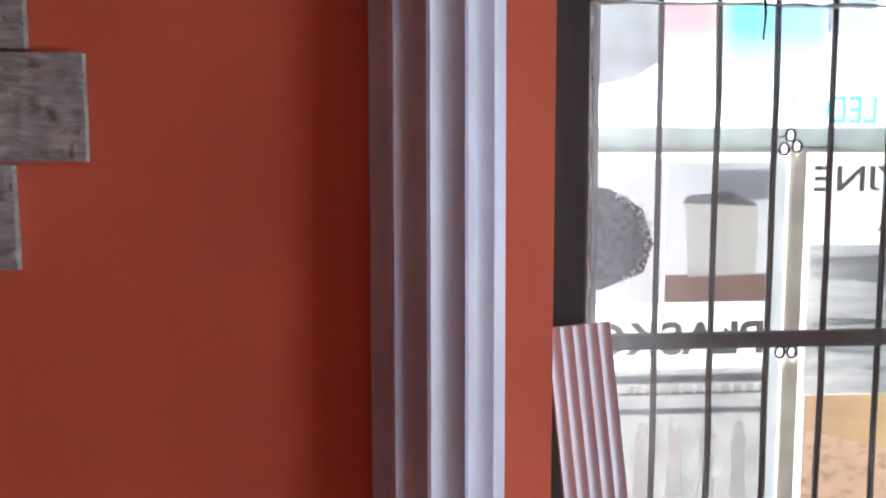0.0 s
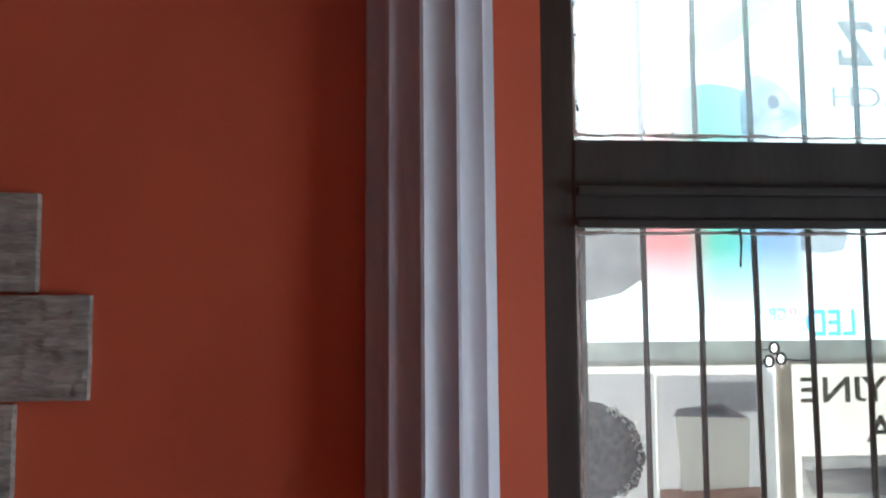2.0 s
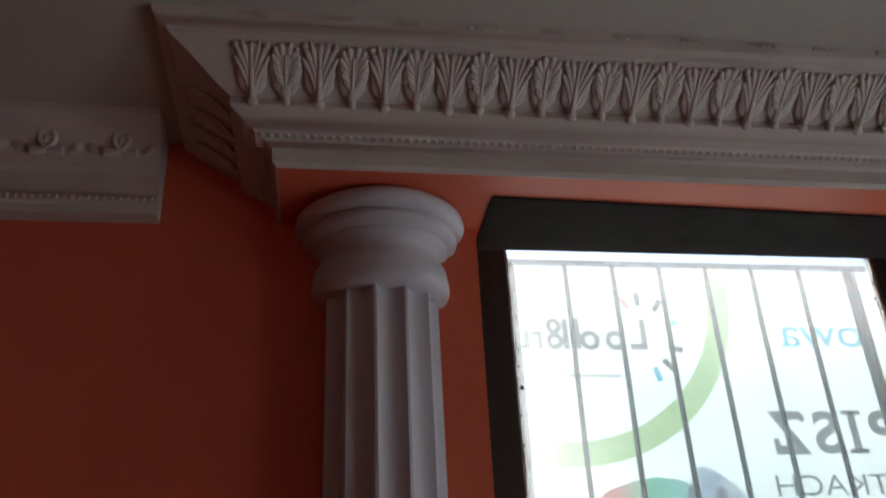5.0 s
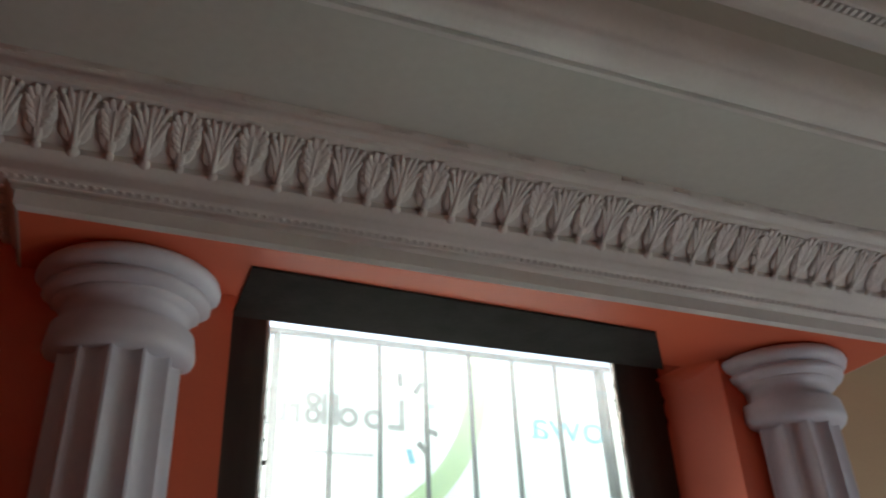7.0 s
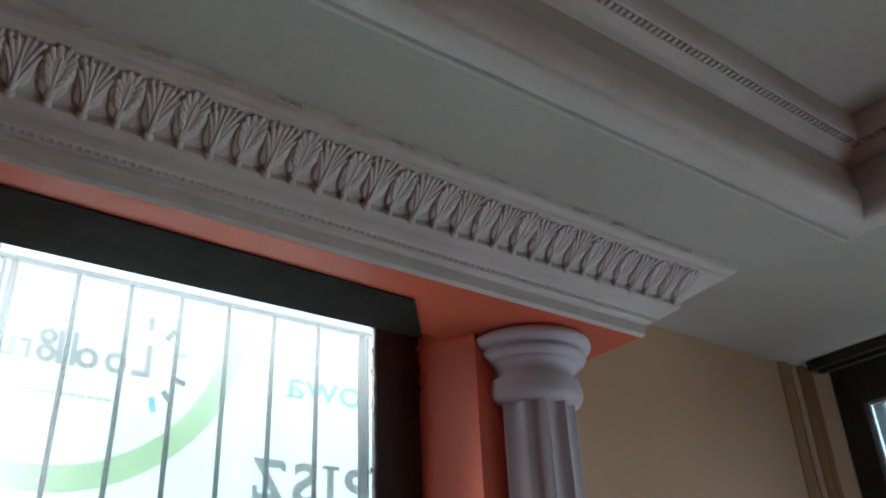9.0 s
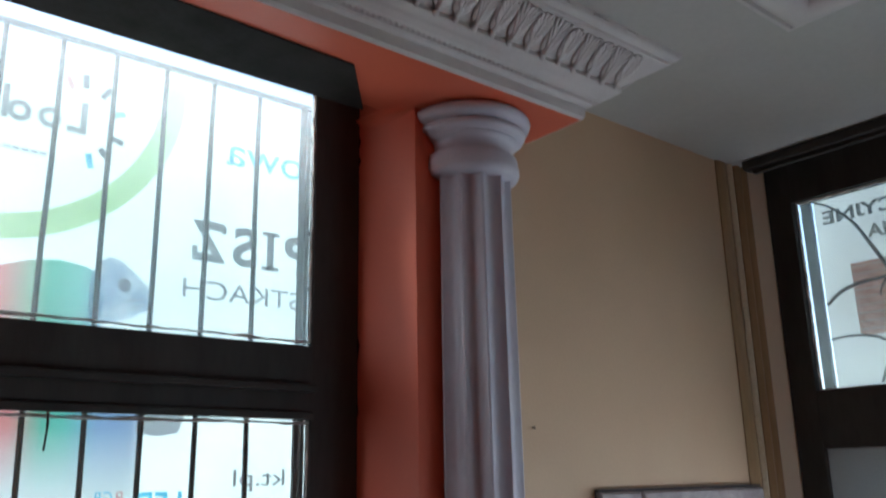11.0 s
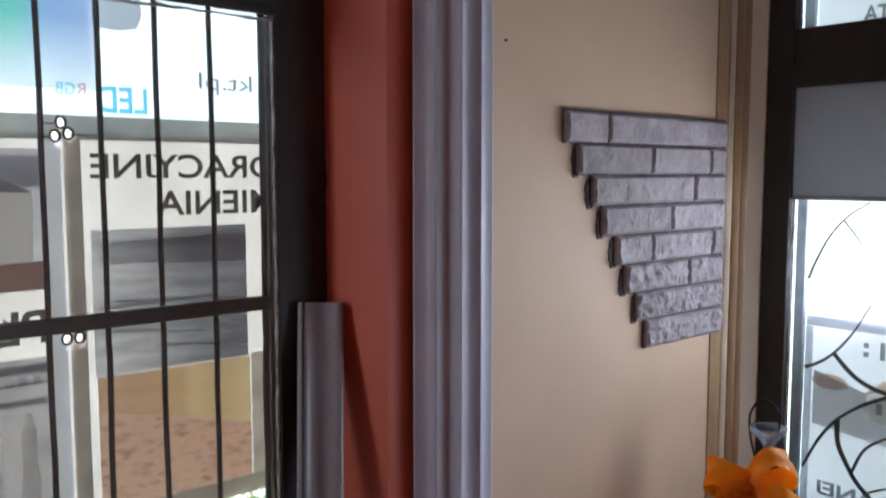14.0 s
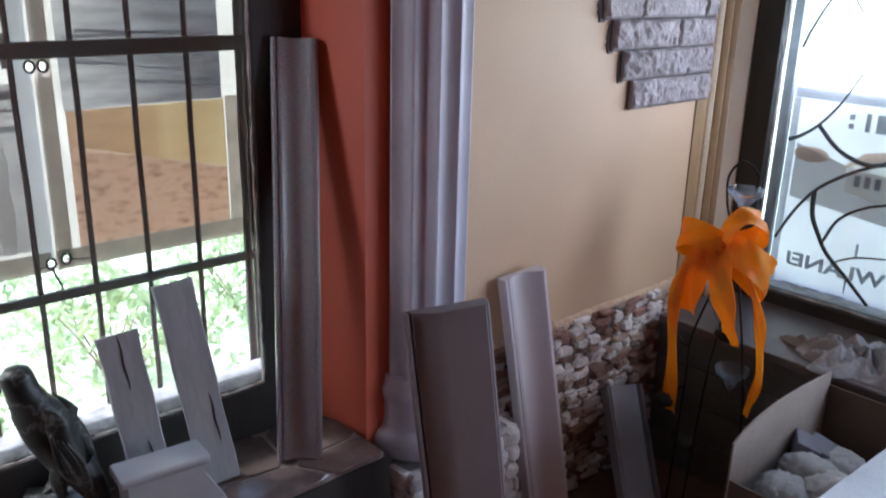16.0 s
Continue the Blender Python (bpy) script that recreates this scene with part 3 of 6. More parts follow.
band(cornice, (-0.591, BF), (1.6585, BF), (0, -1), 38)
band(cornice, (BX0, WALL - 0.02), (BX0, BF - 0.06), (-1, 0), 4)
band(cornice, (BX1, BF - 0.06), (BX1, WALL - 0.02), (1, 0), 4)
bm = bmesh.new()
for k in range(133):
    blob(bm, (BX0 - 0.03 + k * 0.0161, BF - 0.036, SOFFIT + 0.0475), (0.0056, 0.0078, 0.0044), detail=1)
for k in range(13):
    blob(bm, (BX0 - 0.036, WALL - 0.02 - k * 0.0161, SOFFIT + 0.0475), (0.0078, 0.0056, 0.0044), detail=1)
tagged(part("bead_row", bm, STUCCO, cornice, smooth=True), kind="stuff")
bm = bmesh.new()
for k in range(17):
    x = BX0 - 0.06 + k * 0.132
    for j in range(4 + k % 2):
        box(x + j * 0.0125, x + j * 0.0125 + 0.007, BF - 0.2128, BF - 0.206, SOFFIT + 0.1725, SOFFIT + 0.180, bm)
tagged(part("notch_row", bm, STUCCO, cornice), kind="stuff")

# the second cornice, on the wall beside the first
frieze = thing("frieze", (-1.2, WALL, 2.68), "white stucco frieze with scroll relief on the orange wall", "frieze")
HX0, HX1, HZ = -1.75, -0.756, 2.706
FRIEZE = [(0.0, HZ), (0.040, HZ), (0.042, HZ + 0.016), (0.052, HZ + 0.020), (0.052, HZ + 0.034), (0.044, HZ + 0.038), (0.046, HZ + 0.088), (0.058, HZ + 0.094),
          (0.060, HZ + 0.104), (0.066, HZ + 0.110), (0.078, HZ + 0.135), (0.100, HZ + 0.168), (0.128, HZ + 0.180), (0.130, CEIL + 0.001), (0.0, CEIL + 0.001)]
part("moulding", sweep(FRIEZE, [(HX0, WALL), (HX1, WALL)]), STUCCO, frieze, smooth=35)
bm = bmesh.new()
for k in range(66):
    blob(bm, (HX1 - 0.010 - k * 0.015, WALL - 0.050, HZ + 0.027), (0.0052, 0.007, 0.0065), detail=1)
tagged(part("bead_row", bm, STUCCO, frieze, smooth=True), kind="stuff")
for k in range(7):
    bm, cx = bmesh.new(), HX1 - 0.075 - k * 0.14
    for side in (-1, 1):
        curl = [(cx + side * (0.012 + 0.040 * s * math.cos(5.2 * s)), WALL - 0.074 - 0.020 * (0.5 + 0.5 * math.sin(5.2 * s) * s), HZ + 0.150 + 0.036 * s * math.sin(5.2 * s)) for s in [j / 14 for j in range(15)]]
        tube(curl, [0.004 + 0.006 * j / 14 for j in range(15)], bm, 6)
        blob(bm, (cx + side * 0.055, WALL - 0.072, HZ + 0.128), (0.012, 0.010, 0.020), Euler((0, side * 0.8, 0)).to_quaternion(), 1)
    blob(bm, (cx, WALL - 0.078, HZ + 0.150), (0.012, 0.012, 0.030), detail=1)
    part("scroll", bm, STUCCO, frieze, smooth=True)


# ---------------------------------------------------------------- half columns
def column(cx, arris, label):
    ob = thing("column", (cx, WALL, 0.086), label, "column", "columns beside the window")
    cy, R = WALL - 0.008, 0.119
    rings = []
    for z, taper in ((0.30, 1.0), (0.42, 1.0), (1.2, 1.0), (2.0, 0.985), (2.50, 0.965), (2.535, 0.965)):
        row = []
        for k in range(12):
            for j in range(10):
                a = radians(arris + 30 * (k + (j - 0.35) / 10))
                r = R * taper - (0.0 if j < 2 else 0.0165 * math.sin(math.pi * (j - 0.8) / 9.2) ** 0.8)
                row.append((cx + r * math.cos(a), cy + r * math.sin(a), z))
        rings.append(row)
    part("shaft", loft(rings), COLUMN, ob, "fluted shaft", smooth=50)
    cap = [(0.108, 2.525), (0.126, 2.530), (0.134, 2.537), (0.139, 2.547), (0.139, 2.557), (0.134, 2.590), (0.124, 2.572), (0.119, 2.575), (0.117, 2.600), (0.119, 2.618),
           (0.126, 2.629), (0.138, 2.636), (0.138, 2.641), (0.146, 2.645), (0.155, 2.651), (0.159, 2.658), (0.157, 2.665), (0.150, 2.669), (0.150, 2.672), (0.163, 2.676), (0.172, 2.684), (0.176, 2.693), (0.174, 2.703), (0.166, 2.710), (0.150, SOFFIT)]
    part("capital", lathe(cap, cx, cy, 64), COLUMN, ob, smooth=60)
    foot = [(0.138, 0.086), (0.149, 0.097), (0.155, 0.113), (0.157, 0.129), (0.153, 0.147), (0.143, 0.160), (0.131, 0.166), (0.126, 0.175), (0.123, 0.200), (0.1225, 0.235),
            (0.125, 0.250), (0.129, 0.260), (0.131, 0.273), (0.128, 0.286), (0.122, 0.296), (0.120, 0.320)]
    part("base", lathe(foot, cx, cy, 64), COLUMN, ob, smooth=60)
    return ob


def pedestal(x0, x1, seed):
    """A low block under a column, clad with rough pale stones."""
    r = random.Random(seed)
    y0, top = -0.330, 0.078
    ob = thing("pedestal", ((x0 + x1) / 2, y0 / 2 + WALL / 2, FLOOR), "column pedestal clad with rough pale split stones", "pedestal", "column pedestals")
    part("core", box(x0, x1, y0, WALL, FLOOR, top), PLASTER_GREY, ob)
    z = top + 0.006
    while z > FLOOR + 0.03:
        h = r.uniform(0.035, 0.060)
        for face, a0, a1 in (("front", x0 - 0.012, x1 + 0.012), ("side", y0, WALL - 0.01), ("end", y0, WALL - 0.01)):
            a = a0
            while a < a1 - 0.02:
                w = min(r.uniform(0.045, 0.105), a1 - a)
                c = (a + w / 2, y0, z - h / 2) if face == "front" else (x0 if face == "side" else x1, a + w / 2, z - h / 2)
                size = (w / 2, 0.024, h / 2) if face == "front" else (0.022, w / 2, h / 2)
                bm = bmesh.new()
                for v in bmesh.ops.create_icosphere(bm, subdivisions=2, radius=1)["verts"]:
                    q = Vector([math.copysign(abs(k) ** 0.6, k) for k in v.co])
                    q *= 1 + 0.28 * noise.noise(v.co * 1.7 + Vector((a * 30, z * 30, seed)))
                    v.co = Vector(c) + Vector((q.x * size[0], q.y * size[1], q.z * size[2]))
                    v.co.z = max(v.co.z, FLOOR + 0.001)
                part("stone", bm, SPLIT[0], ob, smooth=25)
                a += w
        z -= h
    return ob


pedestal(-0.49, -0.13, 5)
pedestal(1.185, 1.590, 6)
column(-0.311, 19.7, "white fluted half column between orange wall and window")
column(1.330, 5.5, "white fluted half column between window and yellow wall")


# ---------------------------------------------------------------- window 1
def pane_edge(parent, x0, x1, z0, z1, y, along="x"):
    """Ragged sealant round a pane."""
    bm = bmesh.new()
    for a0, b0, a1, b1 in ((x0, z0, x1, z0), (x0, z1, x1, z1), (x0, z0, x0, z1), (x1, z0, x1, z1)):
        steps = int(max(abs(a1 - a0), abs(b1 - b0)) / 0.03)
        pts = []
        for k in range(steps + 1):
            a, b = a0 + (a1 - a0) * k / steps, b0 + (b1 - b0) * k / steps
            a, b = a + rng.uniform(-0.002, 0.002), b + rng.uniform(-0.002, 0.002)
            pts.append((a, y, b) if along == "x" else (y, a, b))
        tube(pts, [rng.uniform(0.002, 0.0055) for _ in pts], bm, 5)
    return tagged(part("sealant", bm, SEALANT, parent), kind="stuff")


window = thing("window_1", (0.5, 0, SILL), "dark wooden window with a fanlight and flaking sealant", "window")
tagged(window, kind="structure")
GT, GB, HT, HB = 2.772, 2.08, 1.885, 0.305   # fanlight and main glass, top and bottom
for x0, x1 in ((-0.15, 0.0), (0.95, 1.09)):
    part("stile", box(x0, x1, -0.012, 0.016, SILL - 0.02, CEIL - 0.02, bevel=0.004), DARK_WOOD, window)
for z0, z1, y0, name in ((GT, CEIL - 0.02, -0.018, "head_rail"), (HT + 0.012, GB - 0.008, -0.016, "transom"), (SILL - 0.02, HB, -0.014, "bottom_rail")):
    part(name, box(-0.002, 0.952, y0, 0.016, z0, z1, bevel=0.004), DARK_WOOD, window)
part("transom_bead", box(0, 0.95, -0.045, -0.016, 1.955, 1.972, bevel=0.004), DARK_WOOD, window)
part("transom_drip", box(0, 0.95, -0.030, -0.017, HT + 0.004, HT + 0.022, bevel=0.003), DARK_WOOD, window)
part("frame_back", box(-0.16, -0.105, -0.01, 0.06, SILL, CEIL - 0.02), DARK_WOOD, window)
for z0, z1 in ((GB, GT), (HB, HT)):
    part("pane", box(-0.004, 0.954, 0.000, 0.004, z0 - 0.01, z1 + 0.01), PANE_DUSTY if z0 > 2 else PANE, window).visible_shadow = False
    pane_edge(window, 0.003, 0.947, z0 + 0.003, z1 - 0.003, -0.004)
part("outer_ledge", box(-0.1, 1.08, 0.018, 0.085, SILL + 0.05, HB + 0.030, bevel=0.008), WHITE_LEDGE, window)
bm = bmesh.new()
for z0, z1, n in ((GB, GT, 46), (HB, HT, 40)):
    for k in range(n):  # dark crumbs of old putty
        side = rng.random()
        x, z = (rng.uniform(0.004, 0.016), rng.uniform(z0, z1)) if side < 0.55 else (rng.uniform(0.935, 0.946), rng.uniform(z0, z1)) if side < 0.75 else (rng.uniform(0.0, 0.95), z0 + rng.uniform(0.002, 0.012) if side < 0.9 else z1 - rng.uniform(0.002, 0.010))
        blob(bm, (x, -0.003, z), (rng.uniform(0.0015, 0.0045), 0.003, rng.uniform(0.002, 0.007)), None, 1, 0.5, k, 300)
tagged(part("putty_crumbs", bm, MATT_BLACK, window, "dark crumbs of old putty"), kind="stuff")
wire = thing("wire", (0.341, -0.016, HT + 0.02), "thin dark wire end hanging from the window transom", "wire")
part("strand", tube(bezier([(0.341, -0.017, HT + 0.018), (0.339, -0.020, HT + 0.004), (0.341, -0.020, 1.86), (0.338, -0.020, 1.812)]), [0.0035] * 9 + [0.003] * 8 + [0.0022] * 8, n=5), IRON, wire)

# grille behind the glass
grille = thing("grille", (0.55, 0.215, 0.25), "black iron window grille with thin upright bars", "grille")
for k, x in enumerate((0.069, 0.217, 0.349, 0.483, 0.616, 0.752, 0.893, 1.040)):
    r = 0.0115 if k in (0, 7) else 0.0072
    for z0, z1 in ((0.22, 1.172), (1.172, 2.836)):
        n = 9
        pts = [(x + rng.uniform(-0.002, 0.002) * (0 < j < n), 0.215, z0 + (z1 - z0) * j / n) for j in range(n + 1)]
        part("bar", tube(pts, r if z0 < 1 else r * 0.95, n=6), IRON, grille)
    if k in (0, 7):
        part("bar", tube([(x + (0.022 if k else -0.022), 0.22, 0.22), (x + (0.022 if k else -0.022), 0.22, 2.83)], 0.006, n=6), IRON, grille)
part("rail", box(-0.16, 1.15, 0.203, 0.222, 1.152, 1.190, bevel=0.004), IRON, grille)
part("rail", box(-0.16, 1.15, 0.205, 0.222, 0.576, 0.600, bevel=0.003), IRON, grille)
part("rail", box(-0.02, 1.10, 0.205, 0.222, 2.826, 2.840, bevel=0.003), GREY_IRON, grille, "bluish painted top rail")
part("rail", box(-0.02, 1.10, 0.205, 0.222, 0.20, 0.222, bevel=0.003), IRON, grille)
for x in (0.069, 0.217, 0.349, 0.483, 0.616, 0.752, 0.893, 1.040):
    bm = bmesh.new()
    blob(bm, (x, 0.212, 1.171), (0.016, 0.012, 0.024), detail=1)
    part("weld", bm, IRON, grille, smooth=True)


for x in (-0.16, 1.13):
    for z in (0.576, 1.160):
        part("wall_lug", box(x, x + 0.02, 0.044, 0.2045, z, z + 0.022), IRON, grille)


# ---------------------------------------------------------------- banners
def rect(a0, a1, z0, z1, depth, bm=None, along="x"):
    bm = bm or bmesh.new()
    corners = [(a0, z0), (a1, z0), (a1, z1), (a0, z1)]
    bm.faces.new([bm.verts.new((a, depth, z) if along == "x" else (depth, a, z)) for a, z in corners])
    return bm


def shape(points, depth, bm=None, along="x"):
    bm = bm or bmesh.new()
    bm.faces.new([bm.verts.new((a, depth, z) if along == "x" else (depth, a, z)) for a, z in points])
    return bm


def disc(ca, cz, ra, rz, depth, a0=0.0, a1=360.0, n=28, along="x"):
    return shape([(ca + ra * math.cos(radians(a0 + (a1 - a0) * k / n)), cz + rz * math.sin(radians(a0 + (a1 - a0) * k / n))) for k in range(n + (a1 - a0 < 359))], depth, along=along)


def arc(ca, cz, r0, r1, a0, a1, depth, n=36):
    bm = bmesh.new()
    rows = [[bm.verts.new((ca + r * math.cos(radians(a0 + (a1 - a0) * k / n)), depth, cz + r * math.sin(radians(a0 + (a1 - a0) * k / n)))) for r in (r0, r1)] for k in range(n + 1)]
    for a, b in zip(rows, rows[1:]):
        bm.faces.new((a[0], a[1], b[1], b[0]))
    return bm


def lettering(body, first, last, z0, z1, depth, along="x", bold=0.0, name="lettering"):
    """Print that runs from first (its first letter) to last, read from the street, so that it shows mirrored indoors."""
    curve = bpy.data.curves.new("print", "FONT")
    curve.body, curve.offset = body, bold
    temp = new("print", curve)
    bpy.context.view_layer.update()
    me = bpy.data.meshes.new_from_object(temp.evaluated_get(bpy.context.evaluated_depsgraph_get()))
    bpy.data.objects.remove(temp)
    bpy.data.curves.remove(curve)
    bm = bmesh.new()
    bm.from_mesh(me)
    bpy.data.meshes.remove(me)
    if body.isupper():
        left_over = set(bm.verts)
        while left_over:
            island, todo = [], [left_over.pop()]
            while todo:
                v = todo.pop()
                island.append(v)
                for e in v.link_edges:
                    o = e.other_vert(v)
                    if o in left_over:
                        left_over.discard(o)
                        todo.append(o)
            low, high = min(v.co.y for v in island), max(v.co.y for v in island)
            if low < -0.06:
                for v in island:
                    v.co.y = -0.01 + (v.co.y - low) / (high - low) * (high + 0.01)
    us, vs = [v.co.x for v in bm.verts], [v.co.y for v in bm.verts]
    u0, u1, v0, v1 = min(us), max(us), min(vs), max(vs)
    for v in bm.verts:
        a = first + (v.co.x - u0) / (u1 - u0) * (last - first)
        z = z0 + (v.co.y - v0) / (v1 - v0) * (z1 - z0)
        v.co = (a, depth, z) if along == "x" else (depth, a, z)
    return bm


def sheet(a0, a1, z0, z1, depth, along="x", wave=0.004, nx=36, nz=24, seed=0.0, sag=0.0):
    """Banner cloth with soft waves and a thickness."""
    bm, rows = bmesh.new(), []
    for side in (0, 0.0015):
        for j in range(nz + 1):
            row = []
            for i in range(nx + 1):
                a, z = a0 + (a1 - a0) * i / nx, z0 + (z1 - z0) * j / nz
                z -= sag * (j / nz) * (0.5 - 0.5 * math.cos(2 * math.pi * 2.2 * i / nx))
                d = depth + side + wave * (0.3 + noise.noise(Vector((a * 2.2 + seed, z * 1.2, seed))))
                row.append(bm.verts.new((a, d, z) if along == "x" else (d, a, z)))
            rows.append(row)
    for base in (0, nz + 1):
        for j in range(nz):
            for i in range(nx):
                a, b = rows[base + j], rows[base + j + 1]
                bm.faces.new((a[i], a[i + 1], b[i + 1], b[i]))
    return bm


EYELETS = ((0.536, 1.637), (0.552, 1.612), (0.522, 1.606), (0.531, 1.132), (0.560, 1.132), (0.524, 0.662), (0.560, 0.668))


def punch(bm):
    """Cuts the eyelets' holes through cloth or hem."""
    gone = []
    for face in bm.faces:
        c = face.calc_center_median()
        if any(((c.x - x) / 0.0092) ** 2 + ((c.z - z) / 0.0112) ** 2 < 1 for x, z in EYELETS):
            gone.append(face)
    bmesh.ops.delete(bm, geom=gone, context="FACES")
    return bm


def hem(x0, x1, z0, z1, depth):
    nx, nz = max(4, int((x1 - x0) / 0.006)), max(4, int((z1 - z0) / 0.006))
    bm = bmesh.new()
    rows = [[bm.verts.new((x0 + (x1 - x0) * i / nx, depth, z0 + (z1 - z0) * j / nz)) for i in range(nx + 1)] for j in range(nz + 1)]
    for a, b in zip(rows, rows[1:]):
        for i in range(nx):
            bm.faces.new((a[i], a[i + 1], b[i + 1], b[i]))
    return punch(bm)


YB = 0.258          # the banners' plane; inks lie just indoors of it
Y1, Y2, Y3 = YB - 0.006, YB - 0.008, YB - 0.010
top = thing("banner", (0.5, YB, 1.60), "white banner with a green ring and coloured shapes, seen from behind", "banner", "banners outside the windows")
part("cloth", punch(sheet(-0.05, 1.75, 1.60, 2.832, YB, seed=3.0, sag=0.016, nx=220, nz=150)), BANNER, top)
part("hem", hem(-0.05, 1.75, 1.598, 1.655, Y2), HEM, top, "pale grey folded hem")
part("ring", arc(0.20, 2.785, 0.425, 0.488, 250, 368, Y1), INK["green"], top, "pale green ring")
for x0, x1, z0, z1 in ((0.417, 0.433, 2.602, 2.690), (0.385, 0.419, 2.602, 2.619), (0.235, 0.250, 2.602, 2.690), (0.203, 0.218, 2.602, 2.688), (0.098, 0.112, 2.602, 2.654), (0.060, 0.074, 2.602, 2.654), (0.074, 0.098, 2.602, 2.614), (0.134, 0.146, 2.602, 2.654), (0.118, 0.134, 2.640, 2.653)):
    part("logo_shape", rect(x0, x1, z0, z1, Y1), INK["grey"], top, "grey logo bar")
for x, z, r in ((0.345, 2.628, 0.027), (0.275, 2.628, 0.027), (0.180, 2.625, 0.023), (0.180, 2.667, 0.021)):
    part("logo_shape", arc(x, z, r - 0.014, r + 0.001, 0, 360, Y1, 24), INK["grey"], top, "grey logo ring")
for k in range(13):
    part("logo_bar", rect(0.085 + k * 0.0205, 0.100 + k * 0.0205, 2.526, 2.535, Y1), INK["pale_grey"], top, "line of small grey print")
for k, (ang, ink) in enumerate(((118, "red"), (92, "ray"), (55, "ray"), (20, "teal"), (-18, "ray"), (-48, "ray"), (-75, "cyan"))):
    c, s = math.cos(radians(ang)), math.sin(radians(ang))
    mx, mz = 0.425 + 0.088 * c, 2.640 + 0.108 * s
    part("logo_ray", shape([(mx + 0.020 * c - 0.008 * s, mz + 0.020 * s + 0.008 * c), (mx + 0.020 * c + 0.008 * s, mz + 0.020 * s - 0.008 * c),
                            (mx - 0.020 * c + 0.008 * s, mz - 0.020 * s - 0.008 * c), (mx - 0.020 * c - 0.008 * s, mz - 0.020 * s + 0.008 * c)], Y1), INK[ink], top)
part("lettering", lettering("owa", 1.06, 0.815, 2.612, 2.672, Y1), INK["cyan"], top, "light blue print")
for letter, a, b, feet in (("P", 1.088, 1.008, ((1.095, 1.045, 2.322), (1.095, 1.06, 2.423))), ("I", 0.974, 0.952, ((0.990, 0.936, 2.322), (0.990, 0.936, 2.423))), ("S", 0.922, 0.848, ()), ("Z", 0.828, 0.728, ((0.826, 0.812, 2.405), (0.745, 0.730, 2.340)))):
    part("lettering", lettering(letter, a, b, 2.322, 2.435, Y1, bold=0.03), INK["grey"], top, "bold grey print")
    for a0, a1, z in feet:
        part("serif", rect(a1, a0, z, z + (0.012 if letter in "PI" else 0.022), Y2), INK["grey"], top)
part("lettering", lettering("STKACH", 1.065, 0.712, 2.218, 2.270, Y1), INK["grey"], top, "grey print")
part("lettering", lettering("LED", 0.742, 0.618, 1.664, 1.727, Y3, bold=0.02), INK["cyan"], top, "blue print")
part("lettering", lettering("R", 0.596, 0.574, 1.702, 1.730, Y3), INK["red"], top, "small red print")
part("lettering", lettering("GB", 0.571, 0.528, 1.702, 1.730, Y3), INK["cyan"], top, "small blue print")
part("lettering", lettering("kt.pl", 1.030, 0.880, 1.722, 1.778, Y1), INK["grey"], top, "thin grey print")
# soft coloured forms that run on below the transom
blue = [(0.478, 2.13), (0.476, 2.235), (0.490, 2.276), (0.518, 2.296), (0.552, 2.288), (0.590, 2.258), (0.622, 2.226), (0.634, 2.196), (0.620, 2.168), (0.580, 2.146), (0.530, 2.13)]
part("colour_shape", shape(blue, Y2), INK["blue"], top, "blue printed form")
form = [(0.13, 2.06), (0.150, 2.115), (0.175, 2.155), (0.215, 2.20), (0.27, 2.24), (0.337, 2.262), (0.40, 2.272), (0.47, 2.262), (0.503, 2.238), (0.515, 2.18), (0.505, 2.06)]
part("colour_shape", shape(form, Y1), UPPER_INK, top, "form printed in red, green and blue")
part("colour_shape", rect(0.225, 0.625, 1.715, 1.930, Y1), LOWER_INK, top, "form printed in pink, green and blue")
part("colour_shape", shape([(-0.045, 1.737), (-0.045, 2.06), (0.226, 2.06), (0.232, 1.85), (0.226, 1.80), (0.17, 1.765), (0.10, 1.75)], Y2), INK["mid_grey"], top, "grey printed form")
part("colour_shape", shape([(0.616, 1.866), (0.616, 2.03), (0.728, 2.03), (0.735, 1.90), (0.722, 1.868), (0.67, 1.858)], Y2), INK["pale_grey"], top, "grey printed form")
part("colour_spot", disc(0.560, 2.228, 0.016, 0.018, Y3, n=14), INK["pale_grey"], top, "small grey ring in the print")
for z, w in ((2.185, 0.05), (2.17, 0.035)):
    part("colour_line", shape([(0.615 - w, z), (0.615, z + 0.012), (0.615, z + 0.016), (0.615 - w, z + 0.005)], Y3), INK["pale_grey"], top)

left = thing("banner", (0.1, YB + 0.02, 0.64), "white printed banner with photographs and bold mirrored lettering", "banner", "banners outside the windows")
part("cloth", punch(sheet(-0.05, 0.533, 0.645, 1.612, YB + 0.004, seed=8.0, nx=180, nz=130)), BANNER_CREAM, left)
part("hem", hem(0.498, 0.5345, 0.645, 1.598, Y1), HEM_PALE, left, "white folded side hem")
part("hem", hem(-0.05, 0.528, 0.640, 0.690, Y2), HEM, left, "grey folded bottom hem")
garden = part("photo", rect(-0.045, 0.246, 1.252, 1.582, Y1), PHOTO["room"], left, "faded photograph of a garden")
hedge = [(-0.045, 1.30), (0.10, 1.285), (0.20, 1.325), (0.222, 1.39), (0.195, 1.47), (0.12, 1.515), (0.07, 1.525), (-0.045, 1.545)]
part("photo_detail", shape(hedge, Y2), PHOTO["hedge"], garden, "dark hedge in a photograph")
dots = random.Random(9)
bm = bmesh.new()
